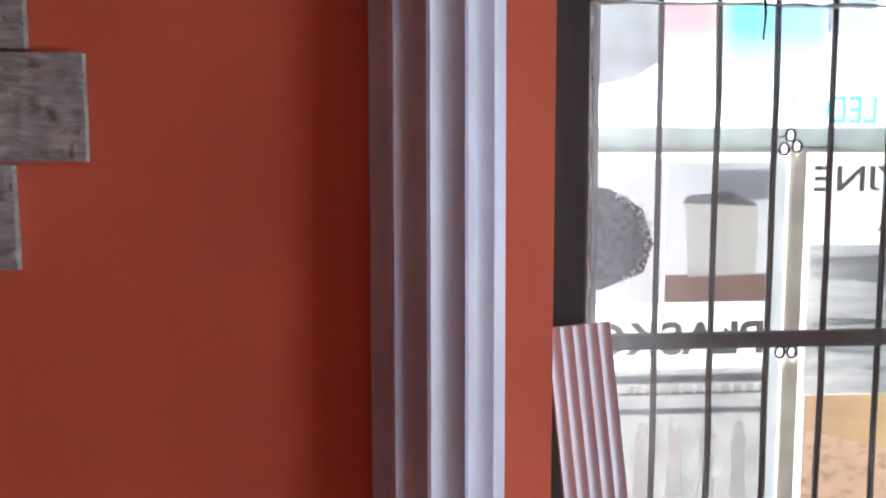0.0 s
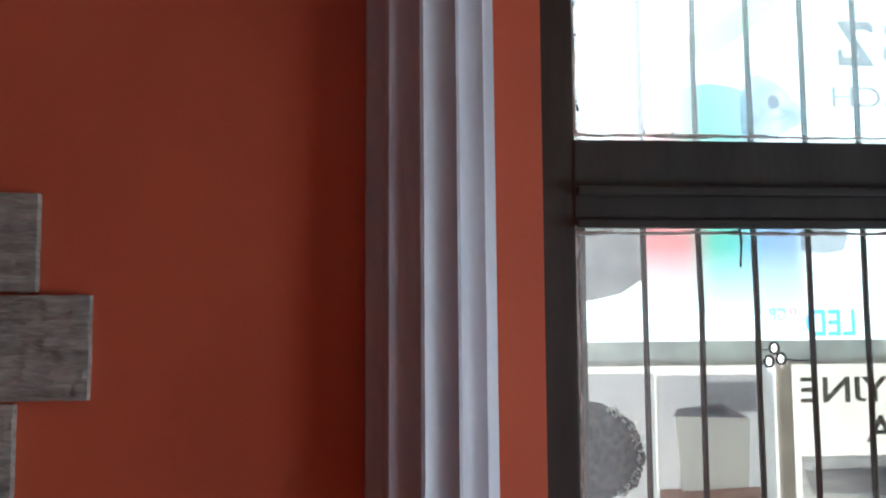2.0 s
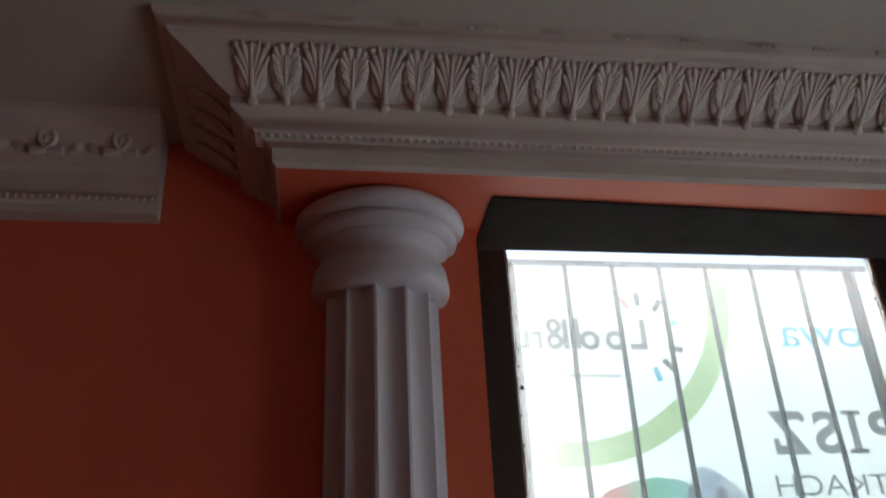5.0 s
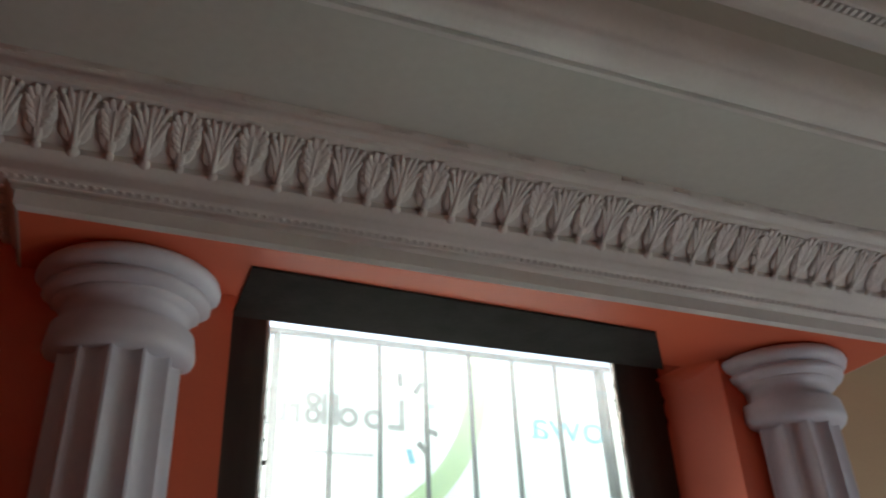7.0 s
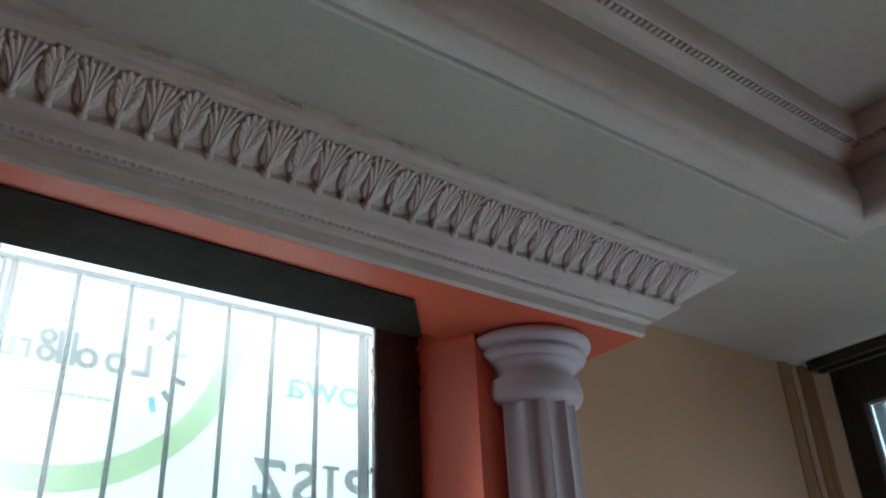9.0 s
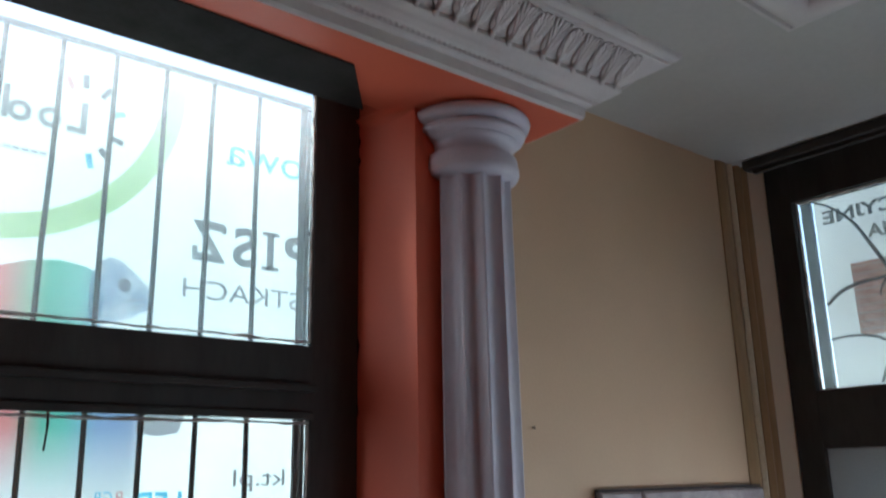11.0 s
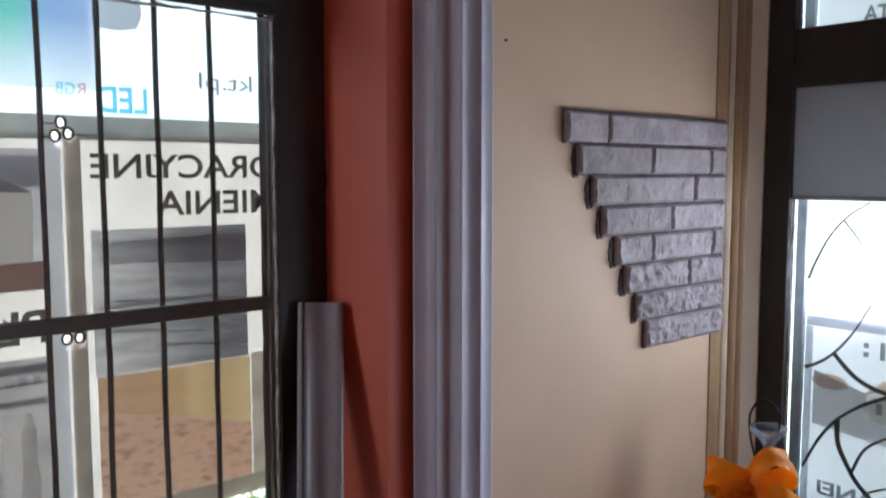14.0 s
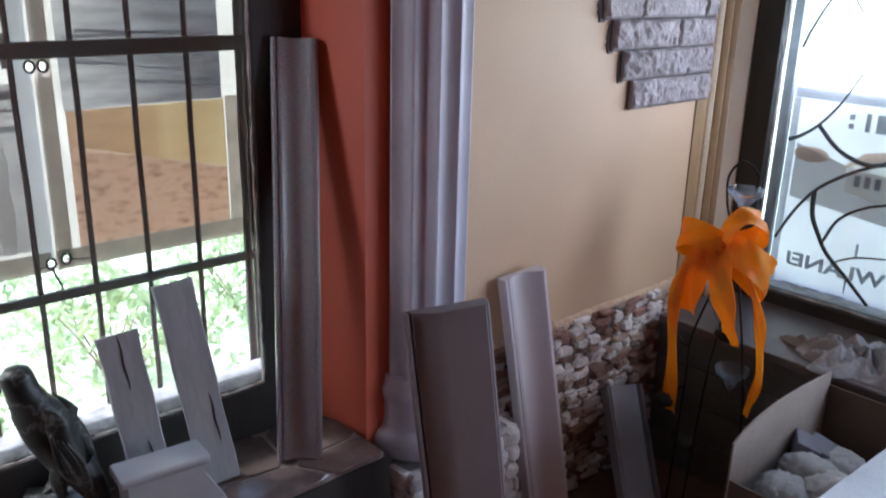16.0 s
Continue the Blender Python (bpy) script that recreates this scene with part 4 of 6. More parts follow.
for k in range(110):
    a = dots.uniform(-60, 75)
    q = dots.uniform(0.86, 1.04) - 0.1 * dots.random() ** 3
    x, z, w = 0.10 + 0.118 * q * math.cos(radians(a)), 1.40 + 0.118 * q * math.sin(radians(a)), dots.uniform(0.002, 0.005)
    bm.faces.new([bm.verts.new((x + w * math.cos(b), Y3, z + w * math.sin(b))) for b in (0.3, 1.9, 3.4, 5.0)])
tagged(part("photo_leaves", bm, PHOTO["paper"], garden, "pale leaves in a photograph"), kind="stuff")
room = part("photo", rect(0.250, 0.494, 1.252, 1.576, Y1), PHOTO["room"], left, "faded photograph of a room")
part("photo_detail", rect(0.252, 0.492, 1.254, 1.318, Y2), PHOTO["floor"], room, "brown floor in a photograph")
part("photo_detail", shape([(0.305, 1.312), (0.465, 1.318), (0.471, 1.476), (0.293, 1.482)], Y3), PHOTO["paper"], room, "cream panel in a photograph")
part("photo_detail", shape([(0.285, 1.482), (0.471, 1.476), (0.40, 1.510), (0.30, 1.50)], Y3), PHOTO["slate"], room, "dark cap in a photograph")
part("photo_detail", rect(0.37, 0.49, 1.49, 1.56, Y2), PHOTO["pale"], room, "grey hill in a photograph")
part("lettering", lettering("PŁASKO", 0.492, 0.07, 1.128, 1.208, Y1, bold=0.022), INK["black"], left, "bold dark print")
facade = part("photo", rect(-0.045, 0.497, 0.70, 1.096, Y1), PHOTO["facade"], left, "grey photograph of a stone facade")
for k in range(11):
    part("photo_detail", disc(0.478 - k * 0.030, 1.048, 0.008, 0.010, Y3, n=10), PHOTO["figure"], facade)
part("photo_detail", rect(-0.045, 0.497, 1.062, 1.082, Y2), PHOTO["slate"], facade)
part("photo_detail", rect(-0.045, 0.497, 1.034, 1.041, Y2), PHOTO["slate"], facade)
part("photo_detail", rect(-0.045, 0.497, 0.988, 1.002, Y2), PHOTO["slate"], facade)
for k in range(5):
    x = 0.440 - k * 0.078
    form = [(x - 0.012, 0.70), (x - 0.022, 0.80), (x - 0.015, 0.86), (x - 0.020, 0.92), (x - 0.010, 0.945), (x - 0.009, 0.97), (x + 0.009, 0.97), (x + 0.010, 0.945), (x + 0.020, 0.92), (x + 0.015, 0.86), (x + 0.022, 0.80), (x + 0.012, 0.70)]
    part("photo_detail", shape(form, Y3), PHOTO["figure"], facade, "pale pillar form in a photograph")

right = thing("banner", (1.1, YB + 0.02, 0.64), "cream printed banner with stone photographs and mirrored lettering", "banner", "banners outside the windows")
part("cloth", punch(sheet(0.536, 1.75, 0.645, 1.612, YB + 0.004, seed=15.0, nx=170, nz=130)), BANNER_CREAM, right)
part("hem", hem(0.541, 0.580, 0.645, 1.600, Y1), HEM, right, "grey folded side hem")
part("hem", hem(0.539, 1.75, 0.640, 0.690, Y2), HEM, right, "grey folded bottom hem")
part("lettering", lettering("ORACYJNE", 1.098, 0.600, 1.507, 1.568, Y1, bold=0.018), INK["black"], right, "bold dark print")
part("lettering", lettering("MIENIA", 1.090, 0.758, 1.414, 1.476, Y1, bold=0.018), INK["black"], right, "bold dark print")
slabs = part("photo", rect(0.596, 1.003, 1.026, 1.384, Y1), SLATE_PHOTO, right, "photograph of grey slate slabs")
part("photo_detail", shape([(0.62, 1.30), (1.0, 1.285), (1.0, 1.365), (0.60, 1.352)], Y2), PALE_SLATE, slabs, "pale slab in a photograph")
for z, tilt, a, b in ((1.205, -0.02, 0.64, 1.0), (1.19, 0.012, 0.61, 0.9), (1.172, -0.045, 0.66, 0.98), (1.135, -0.03, 0.62, 0.88), (1.085, -0.03, 0.74, 1.0)):
    part("photo_detail", shape([(a, z), ((a + b) / 2, z + tilt * 0.4), (b, z + tilt), (b, z + tilt + 0.003), ((a + b) / 2, z + tilt * 0.4 + 0.006), (a, z + 0.008)], Y3), PHOTO["pale"], slabs)
part("photo", shape([(0.600, 0.94), (1.008, 0.838), (1.008, 1.024), (0.600, 1.024)], Y1), TAN_PHOTO, right, "tan wall in a photograph")
part("photo", shape([(0.600, 0.690), (1.008, 0.690), (1.008, 0.837), (0.600, 0.939)], Y1), PHOTO["brown"], right, "brown gravel in a photograph")
part("photo", rect(1.012, 1.30, 0.69, 1.03, Y1), PHOTO["stone"], right, "rubble stone in a photograph")


def eyelet(x, z, parent):
    bm = bmesh.new()
    for k in range(14):
        a, b = 2 * math.pi * k / 14, 2 * math.pi * (k + 1) / 14
        tube([(x + 0.0112 * math.cos(a), Y3 - 0.004, z + 0.0132 * math.sin(a)), (x + 0.0112 * math.cos(b), Y3 - 0.004, z + 0.0132 * math.sin(b))], 0.0032, bm, 6)
    part("eyelet", bm, IRON, parent, "dark metal eyelet")


for (x, z), owner in zip(EYELETS, (top, right, left, left, right, left, right)):
    eyelet(x, z, owner)
for x, z, bar, owner in ((0.522, 1.606, 0.483, left), (0.552, 1.612, 0.616, right), (0.536, 1.637, 0.483, top), (0.524, 0.662, 0.483, left), (0.560, 0.668, 0.616, right)):
    part("tie", tube([(x, Y3 - 0.004, z), ((x + bar) / 2, 0.236, z - 0.004), (bar, 0.221, z - 0.002)], 0.0018, n=5), IRON, owner)
part("cord", tube(bezier([(0.524, Y3 - 0.006, 0.655), (0.530, Y3 - 0.01, 0.63), (0.541, Y3 - 0.01, 0.60), (0.534, Y3 - 0.01, 0.588)]), 0.003, n=5), IRON, left)

# ---------------------------------------------------------------- window 2, in the east wall
shop = thing("window_2", (X1, -1.5, EB), "dark wooden shop window with a grey roller blind half down", "window")
tagged(shop, kind="structure")
F0, F1 = X1 - 0.012, X1 + 0.06
part("stile", box(F0, F1 - 0.02, E0, -0.390, EB, ET, bevel=0.005), DARK_WOOD, shop)
part("stile", box(F0, F1, E1, E1 + 0.11, EB, ET, bevel=0.005), DARK_WOOD, shop)
for z0, z1, name in ((2.697, ET, "head_rail"), (1.812, 2.008, "transom"), (EB, 0.285, "bottom_rail")):
    part(name, box(F0 + 0.003, F1, E1 + 0.1, -0.388, z0, z1, bevel=0.004), DARK_WOOD, shop)
for z0, z1 in ((2.008, 2.697), (0.285, 1.812)):
    part("pane", box(X1 + 0.02, X1 + 0.024, E1 + 0.11, -0.388, z0 - 0.005, z1 + 0.005), PANE_DUSTY if z0 > 2 else PANE, shop).visible_shadow = False
    pane_edge(shop, -1.3, -0.395, z0 + 0.003, z1 - 0.003, X1 + 0.014, along="y")
blind = part("blind", box(X1 + 0.004, X1 + 0.009, E1 + 0.12, -0.393, 1.432, 1.812), BLIND, shop, "grey roller blind")
part("blind_rod", tube([(X1 + 0.005, E1 + 0.12, 1.434), (X1 + 0.005, -0.395, 1.434)], 0.007), BLIND, blind)
part("outer_ledge", box(F1 + 0.002, F1 + 0.18, E1, -0.25, EB - 0.02, 0.262, bevel=0.008), WHITE_LEDGE, shop)

# branch-like grille outside window 2
GX = X1 + 0.14
vines = thing("grille", (GX, -0.6, 0.25), "grey iron window grille bent like bare branches", "grille")
part("post", box(GX - 0.012, GX + 0.012, -0.388, -0.352, 0.24, 2.80, bevel=0.004), GREY_IRON, vines)
part("post", box(GX - 0.012, GX + 0.012, -1.62, -1.58, 0.24, 2.80, bevel=0.004), GREY_IRON, vines)
part("rail", box(GX - 0.012, GX + 0.012, -1.6, -0.36, 2.775, 2.80, bevel=0.004), GREY_IRON, vines)
LOW_BRANCHES = (
    (((-0.398, 0.815), (-0.44, 0.835), (-0.498, 0.881), (-0.56, 0.96), (-0.619, 1.068)), 0.011, 0.004),
    (((-0.498, 0.881), (-0.56, 0.82), (-0.62, 0.785), (-0.697, 0.77), (-0.80, 0.80)), 0.011, 0.012),
    (((-0.401, 0.444), (-0.455, 0.555), (-0.52, 0.645), (-0.60, 0.71), (-0.70, 0.765), (-0.84, 0.83)), 0.008, 0.010),
    (((-0.52, 0.645), (-0.527, 0.56), (-0.555, 0.50), (-0.60, 0.43), (-0.682, 0.36), (-0.77, 0.28)), 0.014, 0.009),
    (((-0.578, 0.47), (-0.62, 0.56), (-0.70, 0.62), (-0.80, 0.655)), 0.009, 0.006),
)
MIDDLE_BRANCHES = (
    (((-0.62, 0.40), (-0.70, 0.44), (-0.80, 0.46)), 0.006, 0.005),
    (((-0.682, 0.36), (-0.682, 0.30)), 0.005, 0.003),
    (((-0.398, 1.14), (-0.42, 1.20), (-0.47, 1.30), (-0.53, 1.37), (-0.60, 1.42)), 0.009, 0.004),
    (((-0.515, 1.355), (-0.56, 1.30), (-0.585, 1.265)), 0.005, 0.003),
)
HIGH_BRANCHES = (
    (((-0.398, 2.725), (-0.46, 2.69), (-0.53, 2.62), (-0.58, 2.53), (-0.634, 2.42)), 0.006, 0.012),
    (((-0.400, 2.328), (-0.46, 2.37), (-0.54, 2.39), (-0.634, 2.40), (-0.78, 2.47)), 0.010, 0.012),
    (((-0.634, 2.405), (-0.60, 2.36), (-0.592, 2.33)), 0.010, 0.004),
    (((-0.398, 2.199), (-0.46, 2.205), (-0.54, 2.195), (-0.60, 2.165), (-0.76, 2.05)), 0.007, 0.009),
    (((-0.634, 2.41), (-0.72, 2.33), (-0.82, 2.30)), 0.012, 0.006),
)
for points, r0, r1 in LOW_BRANCHES + MIDDLE_BRANCHES + HIGH_BRANCHES:
    line = bezier([(GX, a, z) for a, z in points], 6)
    r0, r1 = (r0 * 0.65, r1 * 0.65) if points[0][1] > 2 else (r0 * 0.68, r1 * 0.68)
    part("branch", tube(line, [r0 + (r1 - r0) * k / (len(line) - 1) for k in range(len(line))], n=7), IRON, vines, smooth=60)

XB = X1 + 0.19
G1, G2, G3 = XB - 0.006, XB - 0.008, XB - 0.010
upper_b = thing("banner", (XB, -1.0, 1.96), "white printed banner with a brickwork photograph and mirrored lettering", "banner", "banners outside the windows")
part("cloth", sheet(-0.374, -1.7, 1.96, 2.77, XB, along="y", seed=21.0, wave=0.005), BANNER_EAST, upper_b)
part("lettering", lettering("RACYJNE", -0.80, -0.405, 2.640, 2.694, G1, along="y", bold=0.03), INK["black"], upper_b, "bold dark print")
part("lettering", lettering("MIENIA", -0.812, -0.560, 2.553, 2.605, G1, along="y", bold=0.03), INK["black"], upper_b, "bold dark print")
brickwork = part("photo", rect(-0.95, -0.484, 2.205, 2.474, G1, along="y"), PHOTO["brickwork"], upper_b, "photograph of red brickwork")
for k in range(9):
    part("photo_detail", rect(-0.95, -0.486, 2.225 + k * 0.029, 2.230 + k * 0.029, G2, along="y"), PHOTO["stone"], brickwork)
part("lettering", lettering("TA", -0.62, -0.53, 2.035, 2.090, G1, along="y", bold=0.03), INK["black"], upper_b, "bold dark print")

lower_b = thing("banner", (XB, -1.0, 0.24), "white printed banner with a faded house photograph and mirrored lettering", "banner", "banners outside the windows")
part("cloth", sheet(-0.372, -1.7, 0.22, 1.0, XB, along="y", seed=30.0, wave=0.003), BANNER_EAST, lower_b)
part("hem", rect(-1.7, -0.375, 0.962, 1.0, G1, along="y"), PHOTO["pale"], lower_b, "grey folded top hem")
part("hem", rect(-0.403, -0.374, 0.22, 0.96, G2, along="y"), PHOTO["pale"], lower_b, "grey folded side hem")
for z in (0.885, 0.917):
    part("print_bar", rect(-0.600, -0.582, z - 0.009, z + 0.009, G1, along="y"), INK["grey"], lower_b)
part("print_bar", rect(-0.655, -0.638, 0.872, 0.935, G1, along="y"), INK["grey"], lower_b)
part("print_bar", rect(-0.76, -0.675, 0.872, 0.935, G1, along="y"), INK["grey"], lower_b)
yard = part("photo", shape([(-0.41, 0.60), (-0.85, 0.55), (-0.85, 0.72), (-0.62, 0.74), (-0.41, 0.80)], G1, along="y"), PHOTO["yard"], lower_b, "faded yard in a photograph")
part("photo_detail", disc(-0.47, 0.765, 0.065, 0.028, G2, along="y"), PHOTO["roof"], yard, "tan roof in a photograph")
part("photo_detail", shape([(-0.60, 0.66), (-0.60, 0.74), (-0.66, 0.78), (-0.78, 0.80), (-0.78, 0.62)], G2, along="y"), PHOTO["paper"], yard, "pale house in a photograph")
part("photo_detail", shape([(-0.58, 0.735), (-0.655, 0.80), (-0.80, 0.83), (-0.80, 0.79), (-0.67, 0.77)], G3, along="y"), PHOTO["roof"], yard, "reddish roof in a photograph")
for k in range(3):
    part("photo_detail", rect(-0.655 - k * 0.035, -0.635 - k * 0.035, 0.68, 0.72, G3, along="y"), PHOTO["slate"], yard)
part("lettering", lettering("WLANEJ", -0.800, -0.437, 0.338, 0.392, G1, along="y", bold=0.03), INK["grey"], lower_b, "bold grey print")
part("lettering", lettering("I", -0.690, -0.680, 0.425, 0.478, G1, along="y", bold=0.02), INK["grey"], lower_b, "bold grey print")
for a0, a1 in ((-0.50, -0.43), (-0.58, -0.52), (-0.67, -0.60)):
    part("print_bar", rect(a0, a1, 0.262, 0.270, G1, along="y"), INK["pale_grey"], lower_b)

# the whole window stands back a little in its opening, up to a room-side curtain rail
BACK = Matrix.Translation(P(-0.09, -1.815, 1.5)) @ Matrix.Scale(1.032, 4) @ Matrix.Translation(-P(-0.09, -1.815, 1.5))
for ob in (shop, vines, upper_b, lower_b):
    ob.matrix_world = BACK @ ob.matrix_world
part("curtain_rail", box(X1 - 0.07, X1 - 0.012, E1, E0 + 0.05, 2.862, CEIL - 0.002, bevel=0.006), DARK_WOOD, shop)
part("curtain_rail_lip", box(X1 - 0.05, X1 - 0.030, E1, E0 + 0.02, 2.845, 2.861, bevel=0.003), DARK_WOOD, shop)

# corner mouldings between the yellow wall and window 2
for name, x0, x1, d, material in (("trim_corner_ochre", 2.592, 2.662, 0.013, GOLD), ("trim_corner_cream", 2.666, 2.700, 0.016, CREAM), ("trim_corner_ochre", 2.704, 2.742, 0.026, GOLD), ("trim_corner_ochre", 2.744, 2.786, 0.030, GOLD)):
    prof = [(x0, WALL + 0.001), (x0, WALL - d * 0.4), (x0 + (x1 - x0) * 0.2, WALL - d * 0.8), (x0 + (x1 - x0) * 0.5, WALL - d), (x0 + (x1 - x0) * 0.8, WALL - d * 0.8), (x1, WALL - d * 0.4), (x1, WALL + 0.001)]
    bm = loft([[(x, y, z) for x, y in prof] for z in (0.17, CEIL - 0.001)])
    struct(name, bm, material, "ochre wooden moulding in the corner" if material is GOLD else "thin cream moulding in the corner", "moulding", smooth=30)

# sill of window 2: a long shelf
shelf = thing("shelf", (2.6, -1.4, FLOOR), "grey-brown display shelf along the shop window", "shelf")
part("top", box(2.42, X1 + 0.20, -2.74, -0.248, 0.168, 0.200, bevel=0.005), SHELF, shelf)
for z0, z1 in ((FLOOR, -0.262), (-0.256, -0.118), (-0.112, 0.026), (0.032, 0.166)):
    part("front_board", box(2.46, 2.485, -2.72, WALL - 0.04, z0, z1, bevel=0.003), SHELF_FRONT, shelf, "dark front board")
part("back_board", box(2.487, 2.50, -2.72, WALL - 0.04, FLOOR, 0.166), DARK_WOOD, shelf)

# ---------------------------------------------------------------- stone window sill
sill = thing("window_sill", (0.5, -0.16, FLOOR), "window sill paved with brown flagstones on an orange podium", "window sill")
SF = -0.315
part("podium", box(LEFT - 0.05, 1.135, SF + 0.006, -0.062, FLOOR, SILL - 0.020), DARK_WOOD, sill, "dark podium front")
part("bed", box(LEFT + 0.002, 1.083, -0.060, -0.0145, SILL - 0.021, SILL - 0.004), GROUT, sill, "pale grout")
part("bed", box(LEFT - 0.05, 1.120, SF + 0.015, -0.0602, SILL - 0.0195, SILL - 0.004), GROUT, sill, "pale grout")
cols, rows_n = 6, 2
grid = [[(LEFT - 0.045 + (1.13 - LEFT + 0.04) * i / cols + (rng.uniform(-0.07, 0.07) if 0 < i < cols else 0), SF + 0.002 + (-0.016 - SF) * j / rows_n + (rng.uniform(-0.045, 0.045) if 0 < j < rows_n else 0)) for i in range(cols + 1)] for j in range(rows_n + 1)]
for j in range(rows_n):
    for i in range(cols):
        quad = [Vector((*grid[j][i], 0)), Vector((*grid[j][i + 1], 0)), Vector((*grid[j + 1][i + 1], 0)), Vector((*grid[j + 1][i], 0))]
        mid = sum(quad, Vector()) / 4
        outline = []
        for a, b in zip(quad, quad[1:] + quad[:1]):
            for s in (0.12, 0.5, 0.88):
                q = a.lerp(b, s)
                q = q + (mid - q).normalized() * (0.003 + rng.uniform(0, 0.004))
                outline.append(q)
        lift = rng.uniform(-0.001, 0.001)
        part("flagstone", loft([[(q.x, q.y, SILL - 0.010) for q in outline], [(q.x, q.y, SILL - 0.003 + lift) for q in outline],
                                [(mid.x + (q.x - mid.x) * 0.97, mid.y + (q.y - mid.y) * 0.97, SILL + lift) for q in outline]]), FLAG, sill)

# ---------------------------------------------------------------- brick panel on the yellow wall
ROWS = ((1.775, (1.968,)), (1.830, (2.190, 2.532)), (1.900, (2.437,)), (1.950, (2.306,)), (2.018, (2.200, 2.556)), (2.068, (2.415,)), (2.128, ()), (2.182, ()))
PITCH, TOP, END = 0.0937, 1.702, 2.638


def rough_brick(x0, x1, z0, z1, y, depth, relief, seed, layers=False):
    """One stone tile with a split face, its edges broken back."""
    bm = bmesh.new()
    nx, nz = max(6, int((x1 - x0) / 0.0065)), max(5, int((z1 - z0) / 0.0065))
    rows = []
    for j in range(nz + 1):
        row = []
        for i in range(nx + 1):
            x, z = x0 + (x1 - x0) * i / nx, z0 + (z1 - z0) * j / nz
            rim = i in (0, nx) or j in (0, nz)
            f = noise.fractal(Vector((x * (9 if layers else 24), z * (62 if layers else 30), seed)), 0.9, 2.1, 3)
            g = abs(noise.noise(Vector((x * 48, z * 36, seed + 4)))) * 2 - 0.5
            d = depth + relief * (0.8 * f + 0.5 * g)
            if rim:
                d = depth * (0.92 if layers else 0.6)
                x += 0.0012 * noise.noise(Vector((x * 60, z * 60, seed)))
                z += 0.0018 * noise.noise(Vector((z * 60, x * 60, seed)))
            row.append(bm.verts.new((x, y - d, z)))
        rows.append(row)
    for a, b in zip(rows, rows[1:]):
        for i in range(nx):
            bm.faces.new((a[i], a[i + 1], b[i + 1], b[i]))
    border = rows[0] + [r[-1] for r in rows[1:]] + rows[-1][-2::-1] + [r[0] for r in rows[-2:0:-1]]
    back = [bm.verts.new((v.co.x, y, v.co.z)) for v in border]
    for k in range(len(border)):
        bm.faces.new((border[k], back[k], back[(k + 1) % len(border)], border[(k + 1) % len(border)]))
    bm.faces.new(back)
    return bm


panel = thing("brick_panel", (2.3, WALL, 0.95), "tapering panel of lilac-grey split stone bricks on the yellow wall", "brick panel")
for k, (x0, _) in enumerate(ROWS):
    part("backing", box(x0 + 0.006, END - 0.002, WALL - 0.013, WALL, TOP - (k + 1) * PITCH - 0.001, TOP - k * PITCH - (0.0015 if k else -0.004)), JOINT, panel, "dark mortar backing")
for k, (x0, cuts) in enumerate(ROWS):
    edges = [x0, *cuts, END]
    relief = (0.003, 0.0035, 0.004, 0.005, 0.007, 0.009, 0.011, 0.012)[k]
    for i, (a, b) in enumerate(zip(edges, edges[1:])):
        part("brick", rough_brick(a + 0.0045, b - 0.0045, TOP - (k + 1) * PITCH + 0.004, TOP - k * PITCH - 0.004, WALL - 0.008, 0.020, relief, k * 7.3 + i), BRICK, panel, smooth=25)

for k, bulge in ((1, 0.010), (2, 0.018), (3, 0.012), (4, 0.022), (5, 0.016), (6, 0.008)):
    x, z0, z1 = ROWS[k][0], TOP - (k + 1) * PITCH, TOP - k * PITCH
    outline = [(x + 0.02, z0 - 0.008), (x + 0.02, z1 - 0.012)] + [(x - bulge * (0.35 + 0.65 * math.sin(math.pi * (j + 0.5) / 9)) * rng.uniform(0.6, 1.2), z1 - 0.014 + (z0 - z1 + 0.006) * j / 9) for j in range(10)]
    part("adhesive", loft([[(u, WALL + 0.001, v) for u, v in outline], [(x + 0.01 + (u - x - 0.01) * 0.9, WALL - 0.005, v) for u, v in outline]]), JOINT, panel, "dark adhesive squeezed out beside the bricks")

nail = thing("nail", (1.543, WALL, 1.875), "small dark nail in the yellow wall", "nail")
part("head", tube([(1.543, WALL + 0.004, 1.875), (1.543, WALL - 0.006, 1.874), (1.543, WALL - 0.0075, 1.874)], [0.0022, 0.0024, 0.0042], n=8), IRON, nail)

# stone tiles on the orange wall
tiles = thing("stone_tiles", (-1.2, WALL, 1.40), "grey layered stone tiles stepped on the orange wall", "stone tiles")
for k, (x1, x0, z0, z1) in enumerate(((-0.968, -1.30, 1.760, 1.925), (-0.880, -1.04, 1.580, 1.754), (-1.046, -1.50, 1.580, 1.754), (-0.997, -1.35, 1.404, 1.575))):
    part("tile", rough_brick(x0, x1, z0, z1, WALL, 0.020, 0.006, 40 + k * 3.7, True), SLATE, tiles, smooth=25)

